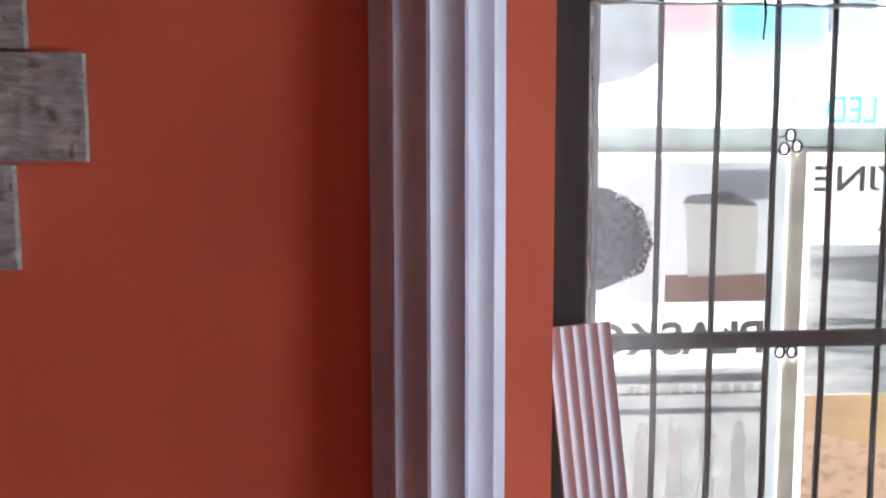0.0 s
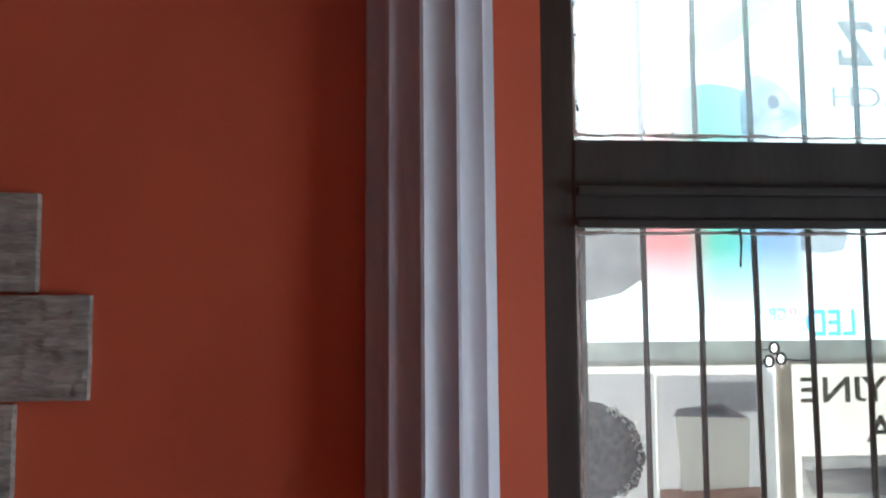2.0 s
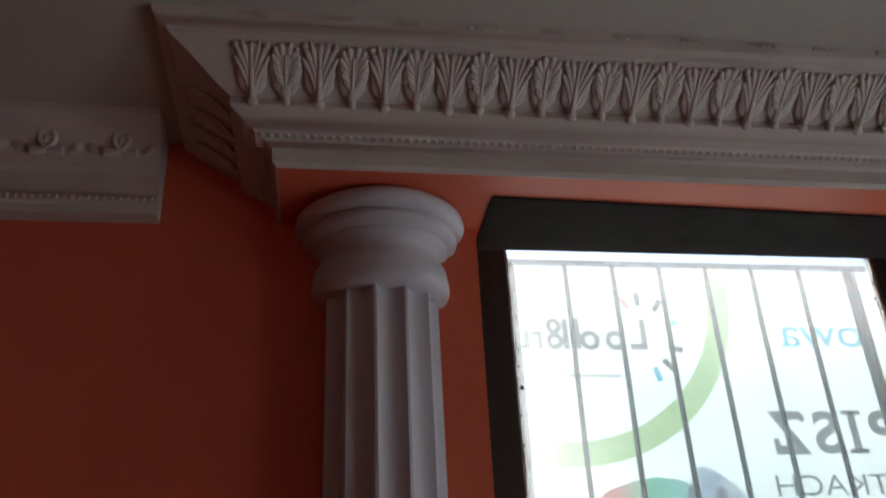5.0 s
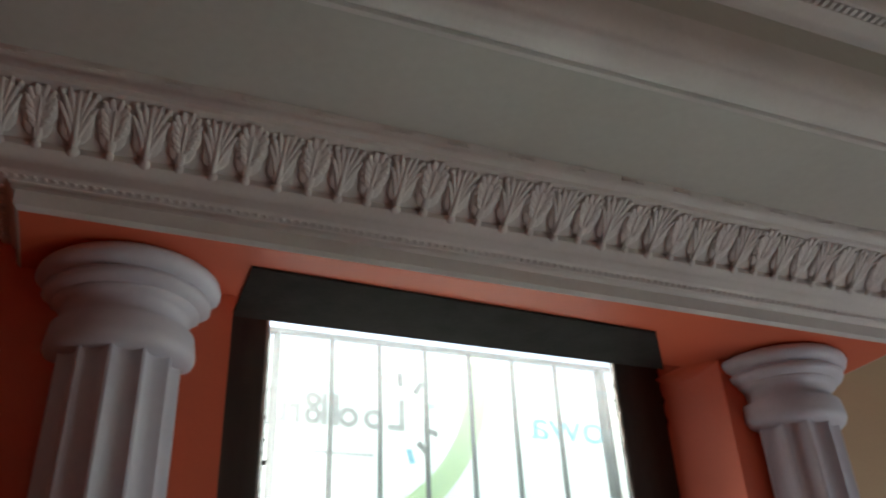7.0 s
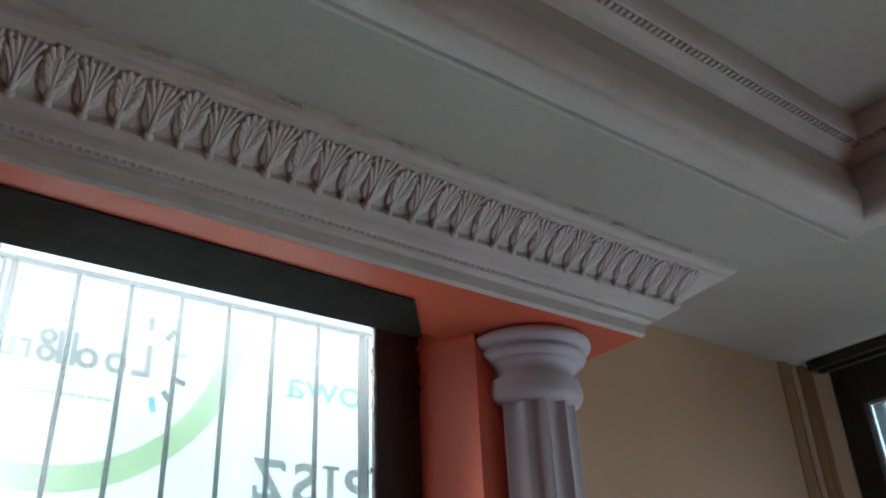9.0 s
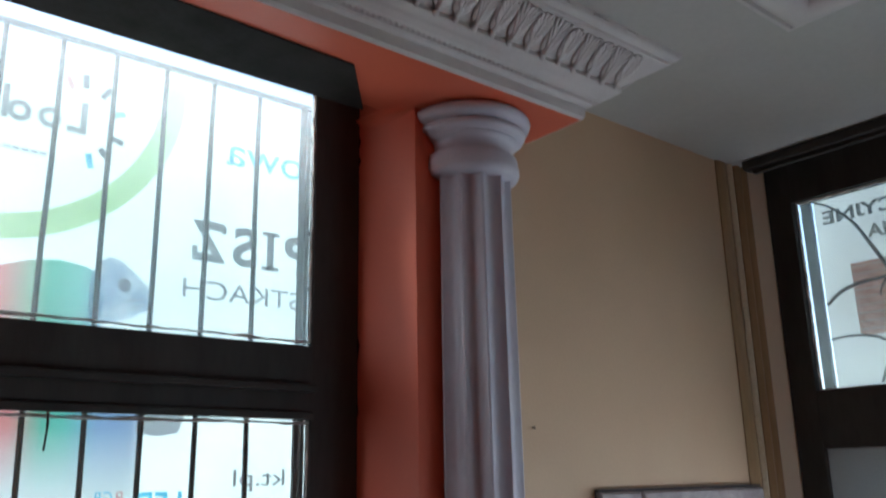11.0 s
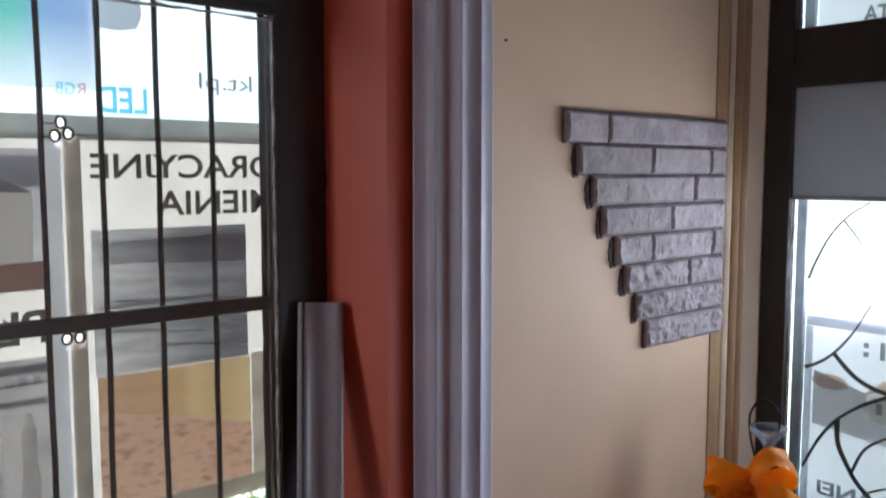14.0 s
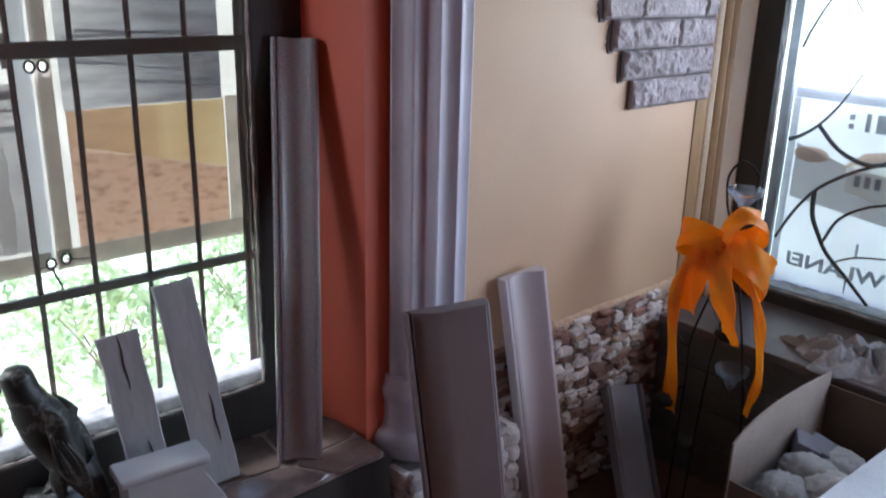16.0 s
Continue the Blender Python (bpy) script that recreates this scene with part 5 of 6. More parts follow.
# split-stone skirting below the yellow wall
skirt = thing("stone_skirting", (2.05, WALL, FLOOR), "skirting of white, tan and brown split stones under the yellow wall", "stone skirting")
part("bed", box(1.50, 2.590, WALL - 0.014, WALL, FLOOR, 0.262), JOINT, skirt, "dark mortar bed")
low = [bmesh.new() for _ in SPLIT]
z = 0.275
while z > FLOOR + 0.02:
    h = rng.uniform(0.016, 0.034)
    x = 1.50 + rng.uniform(0, 0.03)
    while x < 2.575:
        w = min(rng.uniform(0.030, 0.105), 2.590 - x)
        if w > 0.015 and z - h > FLOOR:
            d, tilt, wob = rng.uniform(0.016, 0.036), rng.uniform(-0.22, 0.22), rng.uniform(-0.006, 0.006)
            cx, cz = x + w / 2, z - h / 2 + wob
            rim = []
            for k in range(9):
                a = 2 * math.pi * k / 9 + rng.uniform(-0.2, 0.2)
                px = (w / 2 + 0.002) * math.copysign(abs(math.cos(a)) ** 0.7, math.cos(a)) * rng.uniform(0.82, 1.05)
                pz = (h / 2 + 0.003) * math.copysign(abs(math.sin(a)) ** 0.7, math.sin(a)) * rng.uniform(0.82, 1.12)
                rim.append((cx + px, min(max(cz + pz + px * tilt, FLOOR + 0.001), 0.275)))
            face = [(cx + (px - cx) * 0.78 + rng.uniform(-0.003, 0.003), cz + (pz - cz) * 0.66) for px, pz in rim]
            rings = [[(px, WALL - 0.010, pz) for px, pz in rim], [(px, WALL - d * 0.7, pz) for px, pz in rim], [(px, WALL - d + rng.uniform(-0.005, 0.005), pz) for px, pz in face]]
            kind = rng.choice((0, 0, 0, 0, 1, 1, 1, 2, 2))
            if z > 0.045:
                part("stone", loft(rings), SPLIT[kind], skirt)
            else:
                loft(rings, low[kind])
        x += w
    z -= h - 0.001
for heap, stone in zip(low, SPLIT):
    tagged(part("lower_stones", heap, stone, skirt), kind="stuff")
edge = []
for k in range(110):
    x, r = 1.50 + 1.09 * k / 109, rng.uniform(0, 0.012)
    top_z, low_z, d = 0.287 + rng.uniform(-0.003, 0.005), 0.268 - r, rng.uniform(0.006, 0.016)
    edge.append([(x, WALL + 0.001, top_z), (x, WALL - 0.002, top_z - 0.001), (x, WALL - d * 0.6, top_z - 0.008), (x, WALL - d, low_z + 0.004), (x, WALL - d, low_z), (x, WALL + 0.001, low_z)])
struct("trim_skirting_cap", loft(edge), YELLOW, "uneven plaster edge above the stone skirting", "edge", smooth=40)


# ---------------------------------------------------------------- mouldings that lean about
def crown(width, depth, flip=1):
    """The section of a foam crown moulding: a cove between two fillets, with a flat back."""
    w, d = width, depth
    cove = [(-0.30 + 0.62 * k / 12, -0.52 + 0.30 * math.sin(math.pi * k / 12) - 0.42 * (k / 12) ** 2) for k in range(13)]
    pts = [(-0.5, 0.0), (-0.5, -0.62), (-0.48, -0.68), (-0.43, -0.68), (-0.41, -0.45), (-0.385, -0.45), (-0.37, -0.58), (-0.31, -0.58), *cove, (0.35, -1.0), (0.41, -1.0), (0.425, -0.72), (0.47, -0.70), (0.50, -0.62), (0.50, 0.0)]
    return [(flip * u * w, v * d) for u, v in (pts if flip > 0 else pts[::-1])]


def broad(width, depth):
    """A wide flat face with a small cove and two fillets along one side."""
    cove = [(-0.40 + 0.34 * k / 10, -0.40 - 0.60 * math.sin(math.pi / 2 * k / 10)) for k in range(11)]
    pts = [(-0.5, 0.0), (-0.5, -0.66), (-0.49, -0.72), (-0.465, -0.72), (-0.455, -0.66), (-0.45, -0.10), (-0.415, -0.10), (-0.41, -0.45), *cove, (0.44, -1.0), (0.455, -0.88), (0.475, -0.88), (0.5, -0.80), (0.5, 0.0)]
    return [(u * width, v * depth) for u, v in pts]


def fluted(width, depth, flutes):
    pts, n = [(width / 2, 0.0), (-width / 2, 0.0), (-width / 2, -depth)], flutes
    for k in range(n):
        for j in range(1, 8):
            u = (k + j / 8) / n
            pts.append((-width / 2 + u * width, -depth + depth * 0.36 * math.sin(math.pi * j / 8)))
        pts.append((-width / 2 + (k + 1) / n * width, -depth))
    return pts


def leaning(name, base, top, side, profile, material, label, group="leaning mouldings"):
    """A moulding that stands on base and leans to top; side gives the direction of its width."""
    a, b = Vector(base), Vector(top)
    ob = thing(name, base, label, "moulding", group, axes(side, b - a))
    body = part("moulding", extrude(profile, (b - a).length, slices=3), material, ob, local=True, smooth=35)
    return ob, body


leaning("crown_moulding", (0.937, -0.185, SILL), (1.054, -0.030, 1.197), (0.102, -0.040, 0), crown(0.112, 0.034), TRIM_SHADED, "grey foam crown moulding leaning on the window frame")
leaning("fluted_moulding", (0.075, -0.170, SILL), (-0.028, -0.050, 1.265), (0.118, 0.0, 0.012), fluted(0.122, 0.016, 5), TRIM, "grey fluted foam moulding leaning in the window corner")
leaning("crown_moulding", (1.272, -0.530, FLOOR), (1.193, -0.440, 0.605), (0.215, -0.115, 0.0), broad(0.205, 0.045), TAUPE_SHADED, "wide foam crown moulding in a shaded taupe tone leaning on the column")
leaning("crown_moulding", (1.772, -0.330, FLOOR), (1.690, -0.215, 0.515), (0.172, -0.03, 0.02), crown(0.150, 0.058), TRIM_WHITE, "pale foam crown moulding leaning on the yellow wall")
leaning("crown_moulding", (2.090, -0.470, FLOOR), (2.205, -0.252, -0.018), (0.18, -0.03, 0.0), [(-u, v) for u, v in broad(0.165, 0.045)][::-1], TRIM_SLATE, "short grey foam moulding leaning on the stone skirting")


def plank(base, top, width, label, knots):
    a, b = Vector(base), Vector(top)
    ob = thing("plank", base, label, "plank", "planks on the window sill", axes((width, -0.02, 0), b - a))
    length, half = (b - a).length, width / 2
    rings = []
    for k in range(9):
        w = half * (1 + 0.03 * math.sin(k * 1.7))
        z = length * k / 8
        rings.append([(-w, 0.0, z), (-w, -0.014, z), (-w + 0.003, -0.018, z), (w - 0.003, -0.018, z + 0.004 * (k == 8)), (w, -0.014, z), (w, 0.0, z)])
    body = part("board", loft(rings), PLANK, ob, local=True)
    for u, v, long in knots:
        pts = [(u + 0.0015 * math.sin(j * 1.3), -0.0185, v + long * j / 8) for j in range(9)]
        part("crack", tube(pts, [0.0006 + 0.0022 * math.sin(math.pi * j / 8) for j in range(9)], n=5), CRACK, body, "dark crack in the wood", local=True)


plank((0.590, -0.110, SILL), (0.563, -0.030, 0.562), 0.092, "short whitewashed plank leaning on the window", ((0.0, 0.27, 0.13), (0.012, 0.05, 0.09)))
plank((0.735, -0.150, SILL), (0.702, -0.030, 0.655), 0.092, "taller whitewashed plank leaning on the window", ((0.020, 0.10, 0.12),))

# plaster corbel on the sill
corbel = thing("corbel", (0.60, -0.200, SILL), "pale grey plaster corbel block on the window sill", "corbel")
prof = [(-0.088, 0.0), (-0.088, 0.134), (0.078, 0.134), (0.076, 0.118), (0.084, 0.098), (0.104, 0.066), (0.126, 0.030), (0.136, 0.0)]
bm = loft([[(u, y, v) for u, v in prof] for y in (-0.036, 0.040)])
ledge = [(-0.037, 0.128), (-0.042, 0.132), (-0.046, 0.140), (-0.045, 0.147), (-0.040, 0.151), (0.040, 0.151), (0.044, 0.146), (0.044, 0.128)]
crest = loft([[(u, y * k, v) for y, v in ledge] for u, k in ((-0.103, 0.93), (-0.099, 1.0), (0.090, 1.0), (0.094, 0.93))])
for name, piece in (("block", bm), ("ledge", crest)):
    bmesh.ops.bevel(piece, geom=list(piece.edges), offset=0.002, segments=1, affect="EDGES")
    piece.transform(Matrix.Translation((0.572, -0.210, SILL)) @ Matrix.Rotation(radians(-5), 4, "Z"))
    part(name, piece, PLASTER_SMOOTH, corbel)


# ---------------------------------------------------------------- stone bird on its block
def bird(cx, cy, z0):
    """A perched bird of prey, carved in one piece; its head looks along local -x."""
    bm = bmesh.new()
    spine = [  # height, place along x, half depth, half width
        (0.045, 0.022, 0.030, 0.026), (0.074, 0.012, 0.050, 0.040), (0.117, -0.004, 0.063, 0.052), (0.160, -0.022, 0.070, 0.058), (0.203, -0.044, 0.064, 0.054), (0.228, -0.055, 0.055, 0.047),
        (0.248, -0.069, 0.047, 0.041), (0.268, -0.078, 0.041, 0.037), (0.288, -0.084, 0.039, 0.036), (0.303, -0.085, 0.036, 0.033), (0.314, -0.084, 0.027, 0.026), (0.319, -0.084, 0.010, 0.012)]
    rings = []
    for h, f, d, w in spine:
        rings.append([(f + d * math.cos(a), w * math.sin(a), h) for a in (2 * math.pi * k / 24 for k in range(24))])
    loft(rings, bm)
    for side in (-1, 1):
        # folded wing with feather ridges, running down to the tail
        blob(bm, (0.016, side * 0.040, 0.140), (0.042, 0.020, 0.098), Euler((0, -0.42, 0)).to_quaternion(), 3, 0.10, side)
        for k in range(6):
            u = k / 5
            tube([(-0.012 + 0.050 * u, side * 0.060, 0.185 - 0.020 * u), (0.012 + 0.052 * u, side * (0.060 - 0.012 * u), 0.115), (0.040 + 0.040 * u, side * 0.036, 0.045 - 0.020 * u), (0.058 + 0.028 * u, side * 0.020, 0.005 - 0.02 * u)], [0.003, 0.0075, 0.0065, 0.002], bm, 6)
        # thigh, shank and toes
        blob(bm, (-0.006, side * 0.028, 0.072), (0.030, 0.024, 0.048), Euler((0, 0.25, 0)).to_quaternion(), 3, 0.15, side)
        tube([(-0.010, side * 0.028, 0.050), (-0.020, side * 0.030, 0.018)], [0.014, 0.010], bm, 8)
        blob(bm, (-0.094, side * 0.022, 0.300), (0.020, 0.012, 0.008), Euler((0, 0.25, 0)).to_quaternion(), 2)
        for toe in (-1.0, 0.0, 1.0):
            y = side * 0.030
            tube([(-0.018, y, 0.016), (-0.040, y + toe * 0.010, 0.018), (-0.062, y + toe * 0.018, 0.012), (-0.074, y + toe * 0.020, 0.0)], [0.010, 0.0085, 0.007, 0.002], bm, 7)
    tube([(-0.110, 0, 0.288), (-0.124, 0, 0.282), (-0.129, 0, 0.270), (-0.126, 0, 0.261)], [0.018, 0.012, 0.007, 0.002], bm, 8)
    tube([(0.045, 0, 0.08), (0.068, 0, 0.035), (0.084, 0, -0.010), (0.095, 0, -0.045)], [0.036, 0.034, 0.028, 0.014], bm, 10)
    for v in bm.verts:  # carved feathers, body drawn in under the head
        if v.co.z < 0.19 and v.co.x > 0:
            v.co.x -= 0.016
        if v.co.x > -0.06 and v.co.z > 0.02:
            v.co += Vector((v.co.x, v.co.y, 0)).normalized() * 0.0035 * noise.noise(Vector((v.co.x * 70, v.co.y * 70, v.co.z * 40)))
    bm.transform(Matrix.Translation((cx, cy, z0)) @ Matrix.Rotation(radians(-30), 4, "Z") @ Matrix.Diagonal((0.86, 0.9, 1, 1)))
    return bm


BIRD_X, BIRD_Y = 0.398, -0.130
block = thing("pedestal_block", (BIRD_X - 0.03, BIRD_Y, SILL), "dark stone block on the window sill", "pedestal")
bm = box(-0.105, 0.045, -0.060, 0.060, SILL + 0.001, SILL + 0.084, bevel=0.006)
bm.transform(Matrix.Translation((BIRD_X, BIRD_Y, 0)) @ Matrix.Rotation(radians(-30), 4, "Z"))
part("block", bm, MARBLE, block)
statue = part("bird_statue", bird(BIRD_X, BIRD_Y, SILL + 0.085), MARBLE, None, "dark veined marble statue of a perched bird", smooth=50)
tagged(statue, category="statue")


# ---------------------------------------------------------------- candle stand with a bow
def ribbon(points, width, along, bm=None, thick=0.0012):
    """A band of cloth through points; along gives the direction of its width at start and end."""
    line = bezier(points, 7)
    rings = []
    for k, p in enumerate(line):
        s = k / (len(line) - 1)
        w = Vector(along[0]).lerp(Vector(along[1]), s).normalized() * (width[0] + (width[1] - width[0]) * s) / 2
        d = (line[min(k + 1, len(line) - 1)] - line[max(k - 1, 0)]).normalized()
        n = d.cross(w).normalized()
        row = []
        for j in range(7):
            u = j / 3 - 1
            row.append(p + w * u + n * (0.006 * math.sin(u * 4 + k * 0.45) + thick))
        for j in range(6, -1, -1):
            u = j / 3 - 1
            row.append(p + w * u + n * (0.006 * math.sin(u * 4 + k * 0.45) - thick))
        rings.append(row)
    return loft(rings, bm)


SX = 2.30
stand = thing("candle_stand", (SX + 0.02, -0.56, FLOOR), "black wire candle stand with glass cups and a big orange bow", "candle stand")
for pts in (((SX, -0.50, FLOOR), (SX, -0.53, 0.10), (SX + 0.02, -0.56, 0.45), (SX + 0.02, -0.53, 0.62), (SX + 0.02, -0.508, 0.70), (SX + 0.02, -0.506, 0.78), (SX + 0.02, -0.550, 0.828), (SX + 0.02, -0.602, 0.795), (SX + 0.02, -0.598, 0.75)),
            ((SX + 0.05, -0.66, FLOOR), (SX + 0.03, -0.655, 0.0), (SX + 0.01, -0.63, 0.25), (SX + 0.02, -0.575, 0.50)),
            ((SX - 0.04, -0.46, FLOOR), (SX - 0.03, -0.47, 0.05), (SX, -0.455, 0.20), (SX + 0.01, -0.49, 0.35), (SX + 0.02, -0.56, 0.55)),
            ((SX + 0.01, -0.455, 0.19), (SX + 0.02, -0.42, 0.17), (SX + 0.02, -0.39, 0.20))):
    part("wire", tube(bezier(pts, 6), 0.0040, n=6), IRON, stand, smooth=60)
for cy, cz, k in ((-0.566, 0.690, 1.0), (-0.605, 0.095, 1.0), (-0.475, -0.225, 1.0), (-0.528, 0.318, 0.62)):
    prof = [(0.003, cz - 0.028), (0.012, cz - 0.010), (0.024, cz + 0.012), (0.038, cz + 0.028), (0.050, cz + 0.036), (0.054, cz + 0.046), (0.055, cz + 0.056), (0.051, cz + 0.057), (0.048, cz + 0.042), (0.034, cz + 0.032), (0.018, cz + 0.012), (0.003, cz - 0.008)]
    part("cup", lathe([(r * k, z) for r, z in prof], SX + 0.02, cy, 28), CUP, stand, "clear glass candle cup", smooth=60)
for y, z, x in ((-0.439, 0.010, -0.10), (-0.599, 0.285, -0.05)):
    bm = bmesh.new()
    blob(bm, (SX + x, y, z), (0.030, 0.034, 0.020), Euler((0.3, 0, 0.4)).to_quaternion(), 3, 0.08)
    part("leaf", bm, IRON, stand, "small black iron leaf", smooth=60)
part("wire", tube(bezier([(SX - 0.03, -0.47, 0.05), (SX - 0.06, -0.45, 0.03), (SX - 0.10, -0.44, 0.012)], 5), 0.004, n=6), IRON, stand)
part("wire", tube(bezier([(SX + 0.015, -0.57, 0.33), (SX - 0.02, -0.585, 0.31), (SX - 0.05, -0.598, 0.287)], 5), 0.004, n=6), IRON, stand)
bow = thing("bow", (SX - 0.03, -0.52, 0.56), "large orange satin ribbon bow tied to the candle stand", "bow")
C = Vector((SX - 0.045, -0.553, 0.572))
LOOPS = (
    (((0.0, -0.551, 0.572), (-0.05, -0.495, 0.606), (-0.04, -0.432, 0.598), (0.0, -0.408, 0.560), (0.03, -0.450, 0.540), (0.01, -0.545, 0.566)), (0.075, 0.110), ((0.5, 0.05, 1), (0.3, 0.1, 1))),
    (((0.0, -0.555, 0.578), (-0.05, -0.585, 0.626), (-0.03, -0.625, 0.690), (0.02, -0.660, 0.668), (0.03, -0.640, 0.610), (0.01, -0.560, 0.575)), (0.070, 0.090), ((0.6, 0.6, 0.5), (0.5, 0.8, 0.5))),
    (((0.0, -0.555, 0.570), (-0.06, -0.635, 0.585), (-0.05, -0.690, 0.560), (0.0, -0.712, 0.515), (0.02, -0.680, 0.480), (0.01, -0.570, 0.555)), (0.090, 0.115), ((0.5, 0.05, 1), (0.4, -0.05, 1))))
for points, width, along in LOOPS:
    part("loop", ribbon([(C.x + dx, y, z) for dx, y, z in points], width, along), RIBBON, bow, smooth=60)
TAILS = (
    (((-0.01, -0.553, 0.575), (-0.05, -0.572, 0.515), (-0.055, -0.605, 0.410), (-0.04, -0.622, 0.340), (-0.03, -0.634, 0.282)), (0.145, 0.062), ((0.3, 1, 0), (0.3, 1, 0.2))),
    (((0.0, -0.545, 0.565), (-0.02, -0.500, 0.490), (-0.01, -0.462, 0.400), (0.0, -0.448, 0.325)), (0.090, 0.090), ((0.3, 1, 0.3), (0.3, 1, 0.1))),
    (((-0.01, -0.495, 0.555), (-0.03, -0.446, 0.470), (-0.03, -0.424, 0.380), (-0.03, -0.433, 0.200), (-0.03, -0.445, 0.030), (-0.025, -0.449, -0.035)), (0.050, 0.068), ((0.4, 1, 0.2), (0.4, 1, 0))),
    (((0.0, -0.610, 0.560), (-0.02, -0.672, 0.472), (-0.03, -0.722, 0.365), (-0.03, -0.738, 0.250), (-0.03, -0.736, 0.150), (-0.02, -0.712, 0.055)), (0.060, 0.034), ((0.4, 1, 0.2), (0.7, 0.8, 0))))
for points, width, along in TAILS:
    part("tail", ribbon([(C.x + dx, y, z) for dx, y, z in points], width, along), RIBBON, bow, smooth=60)
bm = bmesh.new()
blob(bm, C + Vector((-0.015, 0, 0)), (0.020, 0.020, 0.030), detail=3, rough=0.4)
part("knot", bm, RIBBON, bow, smooth=True)

# ---------------------------------------------------------------- plaster ornament, box and board by window 2
ornament = thing("plaster_ornament", (2.58, -0.86, 0.20), "rough grey plaster leaf ornament lying on the shelf", "ornament")
bm, rows, NA, NR = bmesh.new(), [], 72, 26
for j in range(NR + 1):
    row = []
    for i in range(NA):
        a, q = 2 * math.pi * i / NA, j / NR
        lobes = 1 + 0.16 * math.sin(5 * a) + 0.10 * math.sin(9 * a + 1) + 0.05 * math.sin(17 * a)
        x, y = 2.565 + 0.145 * q * lobes * math.cos(a), -0.915 + 0.225 * q * lobes * math.sin(a)
        fold = 0.55 + 0.45 * math.sin(9 * a + 6 * q) + 0.6 * noise.fractal(Vector((x * 26, y * 26, 2)), 0.9, 2.0, 4)
        row.append(bm.verts.new((x, y, 0.202 + 0.075 * (1 - q ** 3) * (0.45 + 0.55 * q) * max(fold, 0.05) + 0.030 * (1 - q))))
    rows.append(row)
rows.append([bm.verts.new((v.co.x, v.co.y, 0.2005)) for v in rows[-1]])
for a, b in zip(rows, rows[1:]):
    for i in range(NA):
        bm.faces.new((a[i], a[(i + 1) % NA], b[(i + 1) % NA], b[i]))
bm.faces.new(rows[-1])
bmesh.ops.remove_doubles(bm, verts=bm.verts, dist=1e-6)
part("relief", bm, PLASTER_GREY, ornament, smooth=50)

carton = thing("cardboard_box", (2.1, -1.25, FLOOR), "open cardboard box with plaster pieces on the floor", "box")
KX0, KX1, KY0, KY1 = 1.84, 2.40, -1.60, -0.88
rim = [(KX0 + (KX1 - KX0) * k / 12, 0.185 + 0.037 * k / 12 + 0.034 * math.sin(math.pi * (k / 12) ** 0.7)) for k in range(13)]
rings = [[(x, KY1 - 0.012 * math.sin(math.pi * k / 12), FLOOR), (x, KY1 - 0.006 - 0.012 * math.sin(math.pi * k / 12), FLOOR), (x, KY1 - 0.006, z), (x, KY1, z)] for k, (x, z) in enumerate(rim)]
part("side", loft(rings), CARTON_IN, carton)
part("side", box(KX0, KX0 + 0.006, KY0, KY1 - 0.007, FLOOR, 0.075), CARTON_SHADED, carton)
part("side", box(KX1 - 0.006, KX1, KY0, KY1 - 0.007, FLOOR, 0.18), CARTON_SHADED, carton)
part("side", box(KX0, KX1, KY0 - 0.006, KY0, FLOOR, 0.18), CARTON_SHADED, carton)
part("bottom", box(KX0, KX1, KY0, KY1, FLOOR, FLOOR + 0.006), CARTON_SHADED, carton)
for k, (x, y, z, r) in enumerate(((1.98, -0.985, 0.010, 0.085), (2.10, -0.990, 0.035, 0.080), (2.06, -1.07, 0.040, 0.075), (1.95, -1.09, 0.0, 0.08), (2.22, -1.02, 0.0, 0.09), (2.18, -1.16, 0.0, 0.10))):
    piece = thing("plaster_piece", (x, y, z - r), "rounded rough white plaster piece in the cardboard box", "plaster piece", "plaster pieces in the box")
    bm = bmesh.new()
    blob(bm, (x, y, z), (r * 1.1, r, r * 0.72), Euler((0.2, 0.1, k)).to_quaternion(), 4, 0.16, k * 3.1, 11)
    blob(bm, (x - 0.03, y - 0.02, z + 0.02), (r * 0.6, r * 0.55, r * 0.55), None, 3, 0.20, k * 5.1, 11)
    part("body", bm, PLASTER, piece, smooth=60)
    part("filler", box(x - 0.03, x + 0.03, y - 0.03, y + 0.03, FLOOR + 0.007, z - 0.03), CARTON_IN, piece, "crumpled paper below")
for x, y, z, a in ((2.175, -0.935, 0.075, 0.5), (2.225, -0.955, 0.055, 0.2)):
    chip = thing("moulding_sample", (x, y, z), "small grey moulding sample in the cardboard box", "sample", "samples in the box")
    bm = box(-0.045, 0.045, -0.035, 0.035, -0.020, 0.020, bevel=0.004)
    bm.transform(Matrix.Translation((x, y, z)) @ Matrix.Rotation(a, 4, "Z") @ Matrix.Rotation(0.35, 4, "X"))
    part("body", bm, SAMPLE, chip)
    part("support", box(x - 0.02, x + 0.02, y - 0.02, y + 0.02, FLOOR + 0.007, z - 0.022), CARTON_IN, chip, "paper filling below")
board = thing("foam_board", (1.9, -1.25, 0.12), "pale blue-grey foam board lying across the cardboard box", "board")
bm = box(-0.32, 0.32, -0.16, 0.16, -0.008, 0.008, bevel=0.002)
bm.transform(Matrix.Translation((1.99, -1.318, 0.190)) @ Matrix.Rotation(radians(-2), 4, "Z"))
part("sheet", bm, FOAM, board)

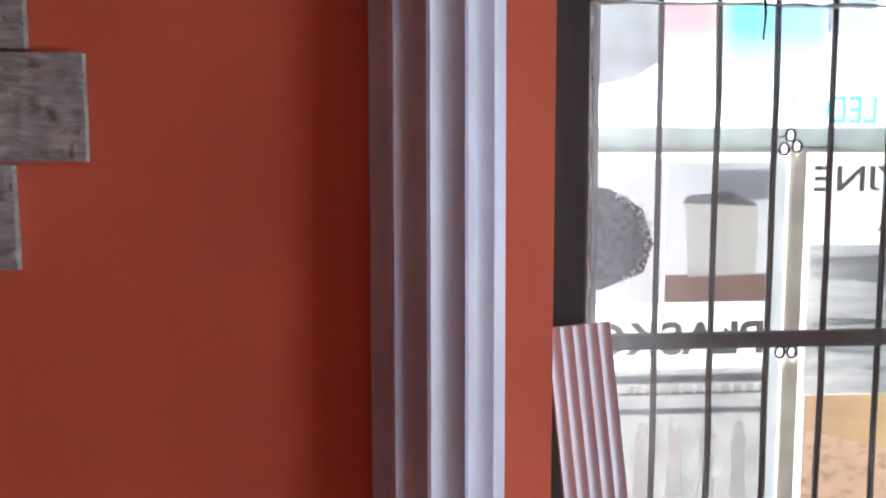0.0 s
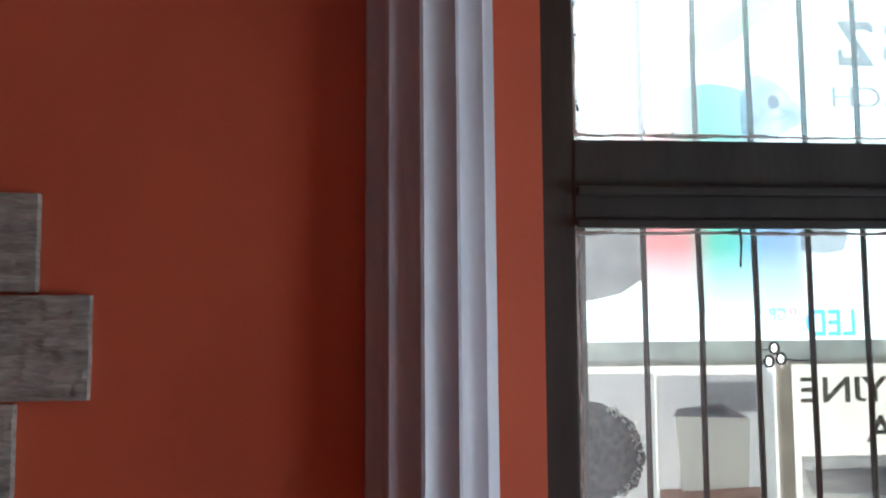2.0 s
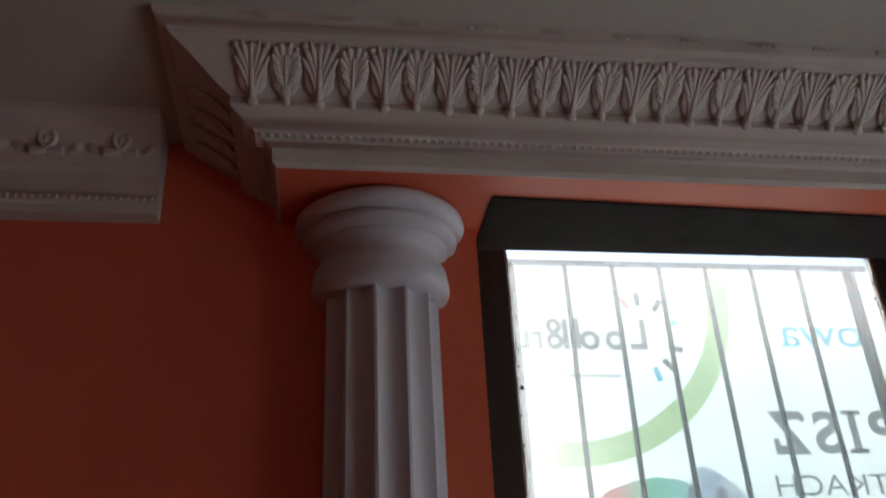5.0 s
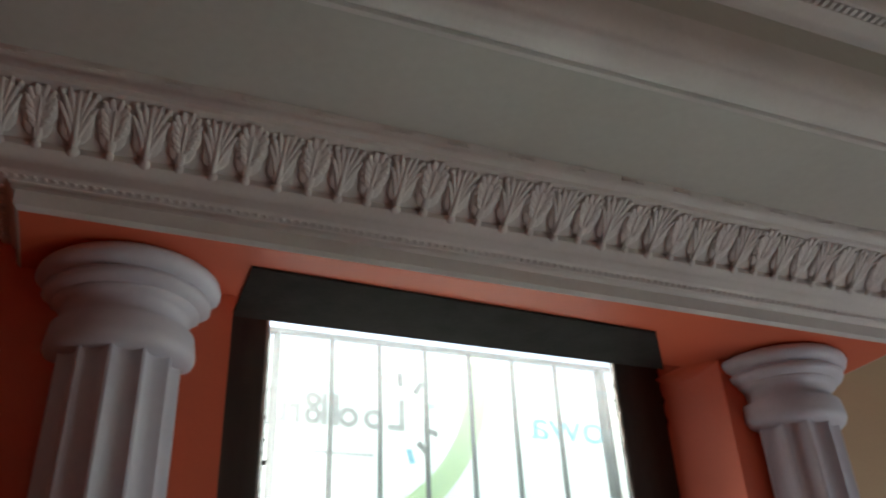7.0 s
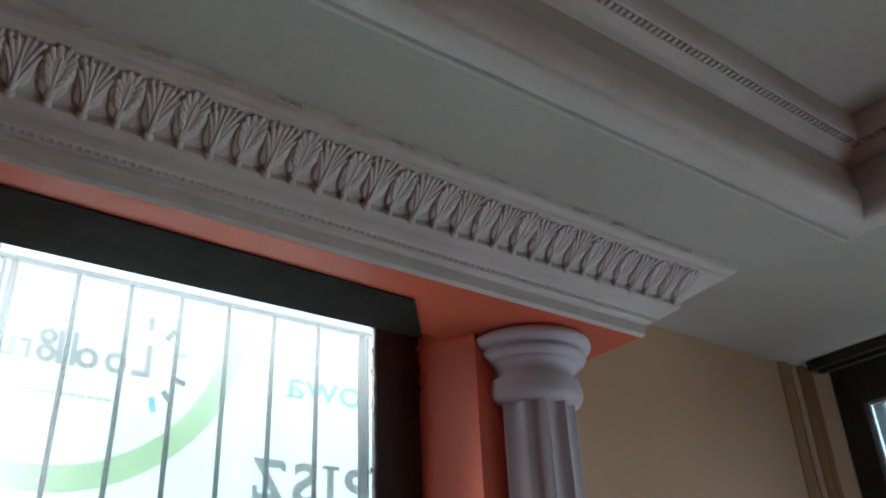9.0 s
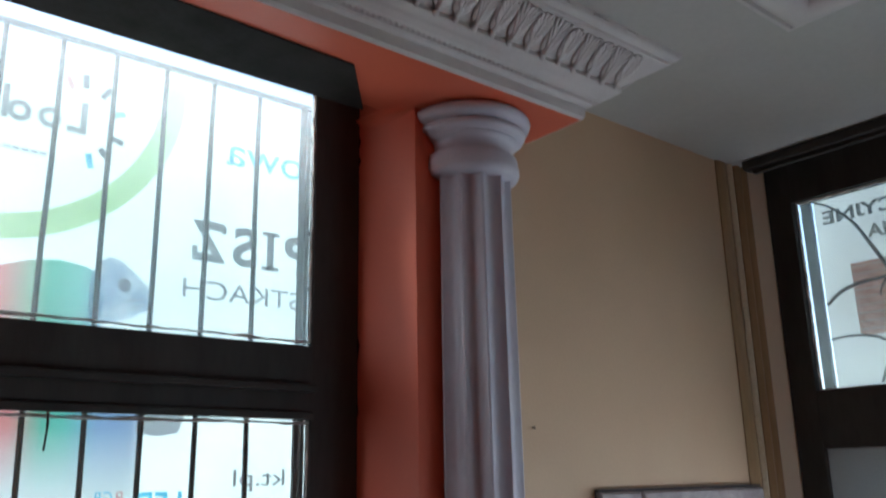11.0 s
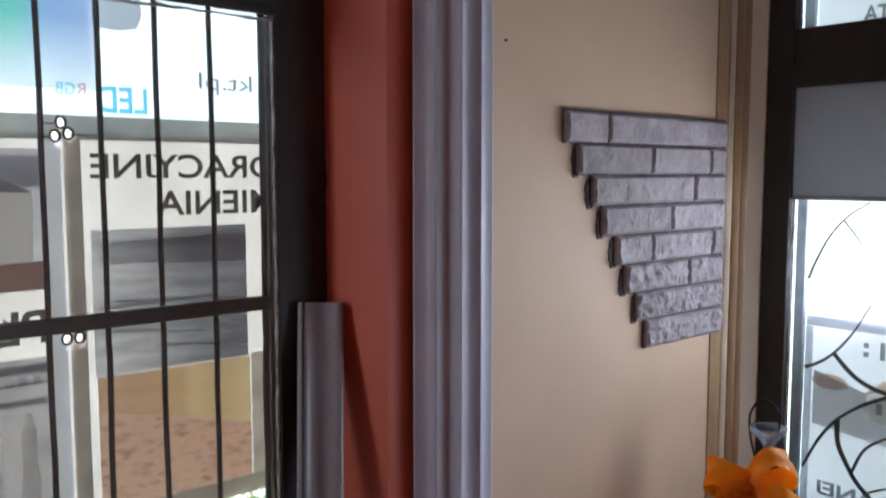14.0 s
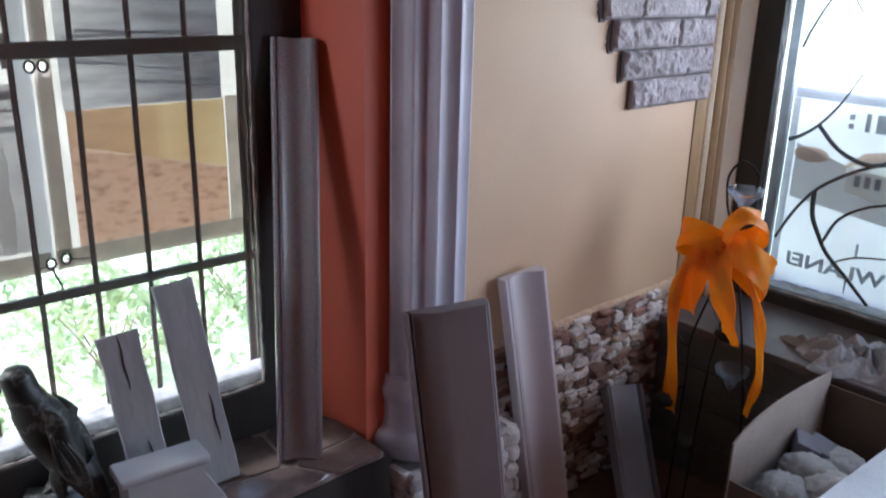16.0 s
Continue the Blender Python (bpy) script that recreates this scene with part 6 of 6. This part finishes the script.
# ---------------------------------------------------------------- outside
bm = bmesh.new()
N = 40
span = [((i / N) ** 2.2) * 400 for i in range(N + 1)]
spans = [-v for v in reversed(span[1:])] + span
rows = [[bm.verts.new((x + 0.5, y + 0.5, FLOOR - 0.12 + 0.04 * noise.noise(Vector((x * 0.8, y * 0.8, 0))))) for x in spans] for y in spans]
for a, b in zip(rows, rows[1:]):
    for i in range(len(spans) - 1):
        bm.faces.new((a[i], a[i + 1], b[i + 1], b[i]))
struct("ground", bm, GRASS, "pale sunlit ground outside the shop", "ground")


def bush(cx, cy, height, spread, count, seed):
    r = random.Random(seed)
    ob = thing("bush", (cx, cy, FLOOR - 0.12), "bright green leafy bush outside the window", "bush", "bushes outside")
    bm = bmesh.new()
    for k in range(9):
        a, lean = r.uniform(0, 2 * math.pi), r.uniform(0.3, 0.9)
        pts = [(cx + lean * spread * s * math.cos(a), cy + lean * spread * s * math.sin(a), FLOOR - 0.16 + height * s * (1.1 - 0.25 * s)) for s in (0, 0.3, 0.6, 0.85)]
        tube(pts, [0.009, 0.006, 0.004, 0.002], bm, 5)
    part("twigs", bm, TWIG, ob)
    bm = bmesh.new()
    for k in range(count):
        a, s, h = r.uniform(0, 2 * math.pi), r.random() ** 0.5, r.random()
        rad = spread * s * (1.05 - 0.55 * h) * (1 + 0.35 * math.sin(3 * a + seed))
        c = Vector((cx + rad * math.cos(a), cy + rad * math.sin(a), FLOOR - 0.08 + height * h * (1 - 0.35 * s)))
        m = Matrix.Translation(c) @ Euler((r.uniform(-1.2, 1.2), r.uniform(-1.2, 1.2), r.uniform(0, 6.3))).to_matrix().to_4x4() @ Matrix.Scale(r.uniform(0.35, 0.75), 4)
        v = [bm.verts.new(m @ Vector(q)) for q in ((-0.05, 0, 0), (-0.015, -0.022, 0.006), (0.03, -0.018, 0.004), (0.058, 0, -0.006), (0.03, 0.018, 0.004), (-0.015, 0.022, 0.006))]
        bm.faces.new((v[0], v[1], v[2], v[3]))
        bm.faces.new((v[0], v[3], v[4], v[5]))
    tagged(part("leaves", bm, LEAF, ob), kind="stuff")


for k, (x, y, h, s) in enumerate(((0.3, 1.6, 0.75, 0.55), (1.2, 1.9, 0.9, 0.6), (2.1, 2.3, 0.85, 0.65), (0.8, 3.0, 0.95, 0.75), (2.9, 3.2, 1.1, 0.8), (-0.5, 2.4, 0.85, 0.6))):
    bush(x, y, h * 0.65, s, 1100, k + 3)
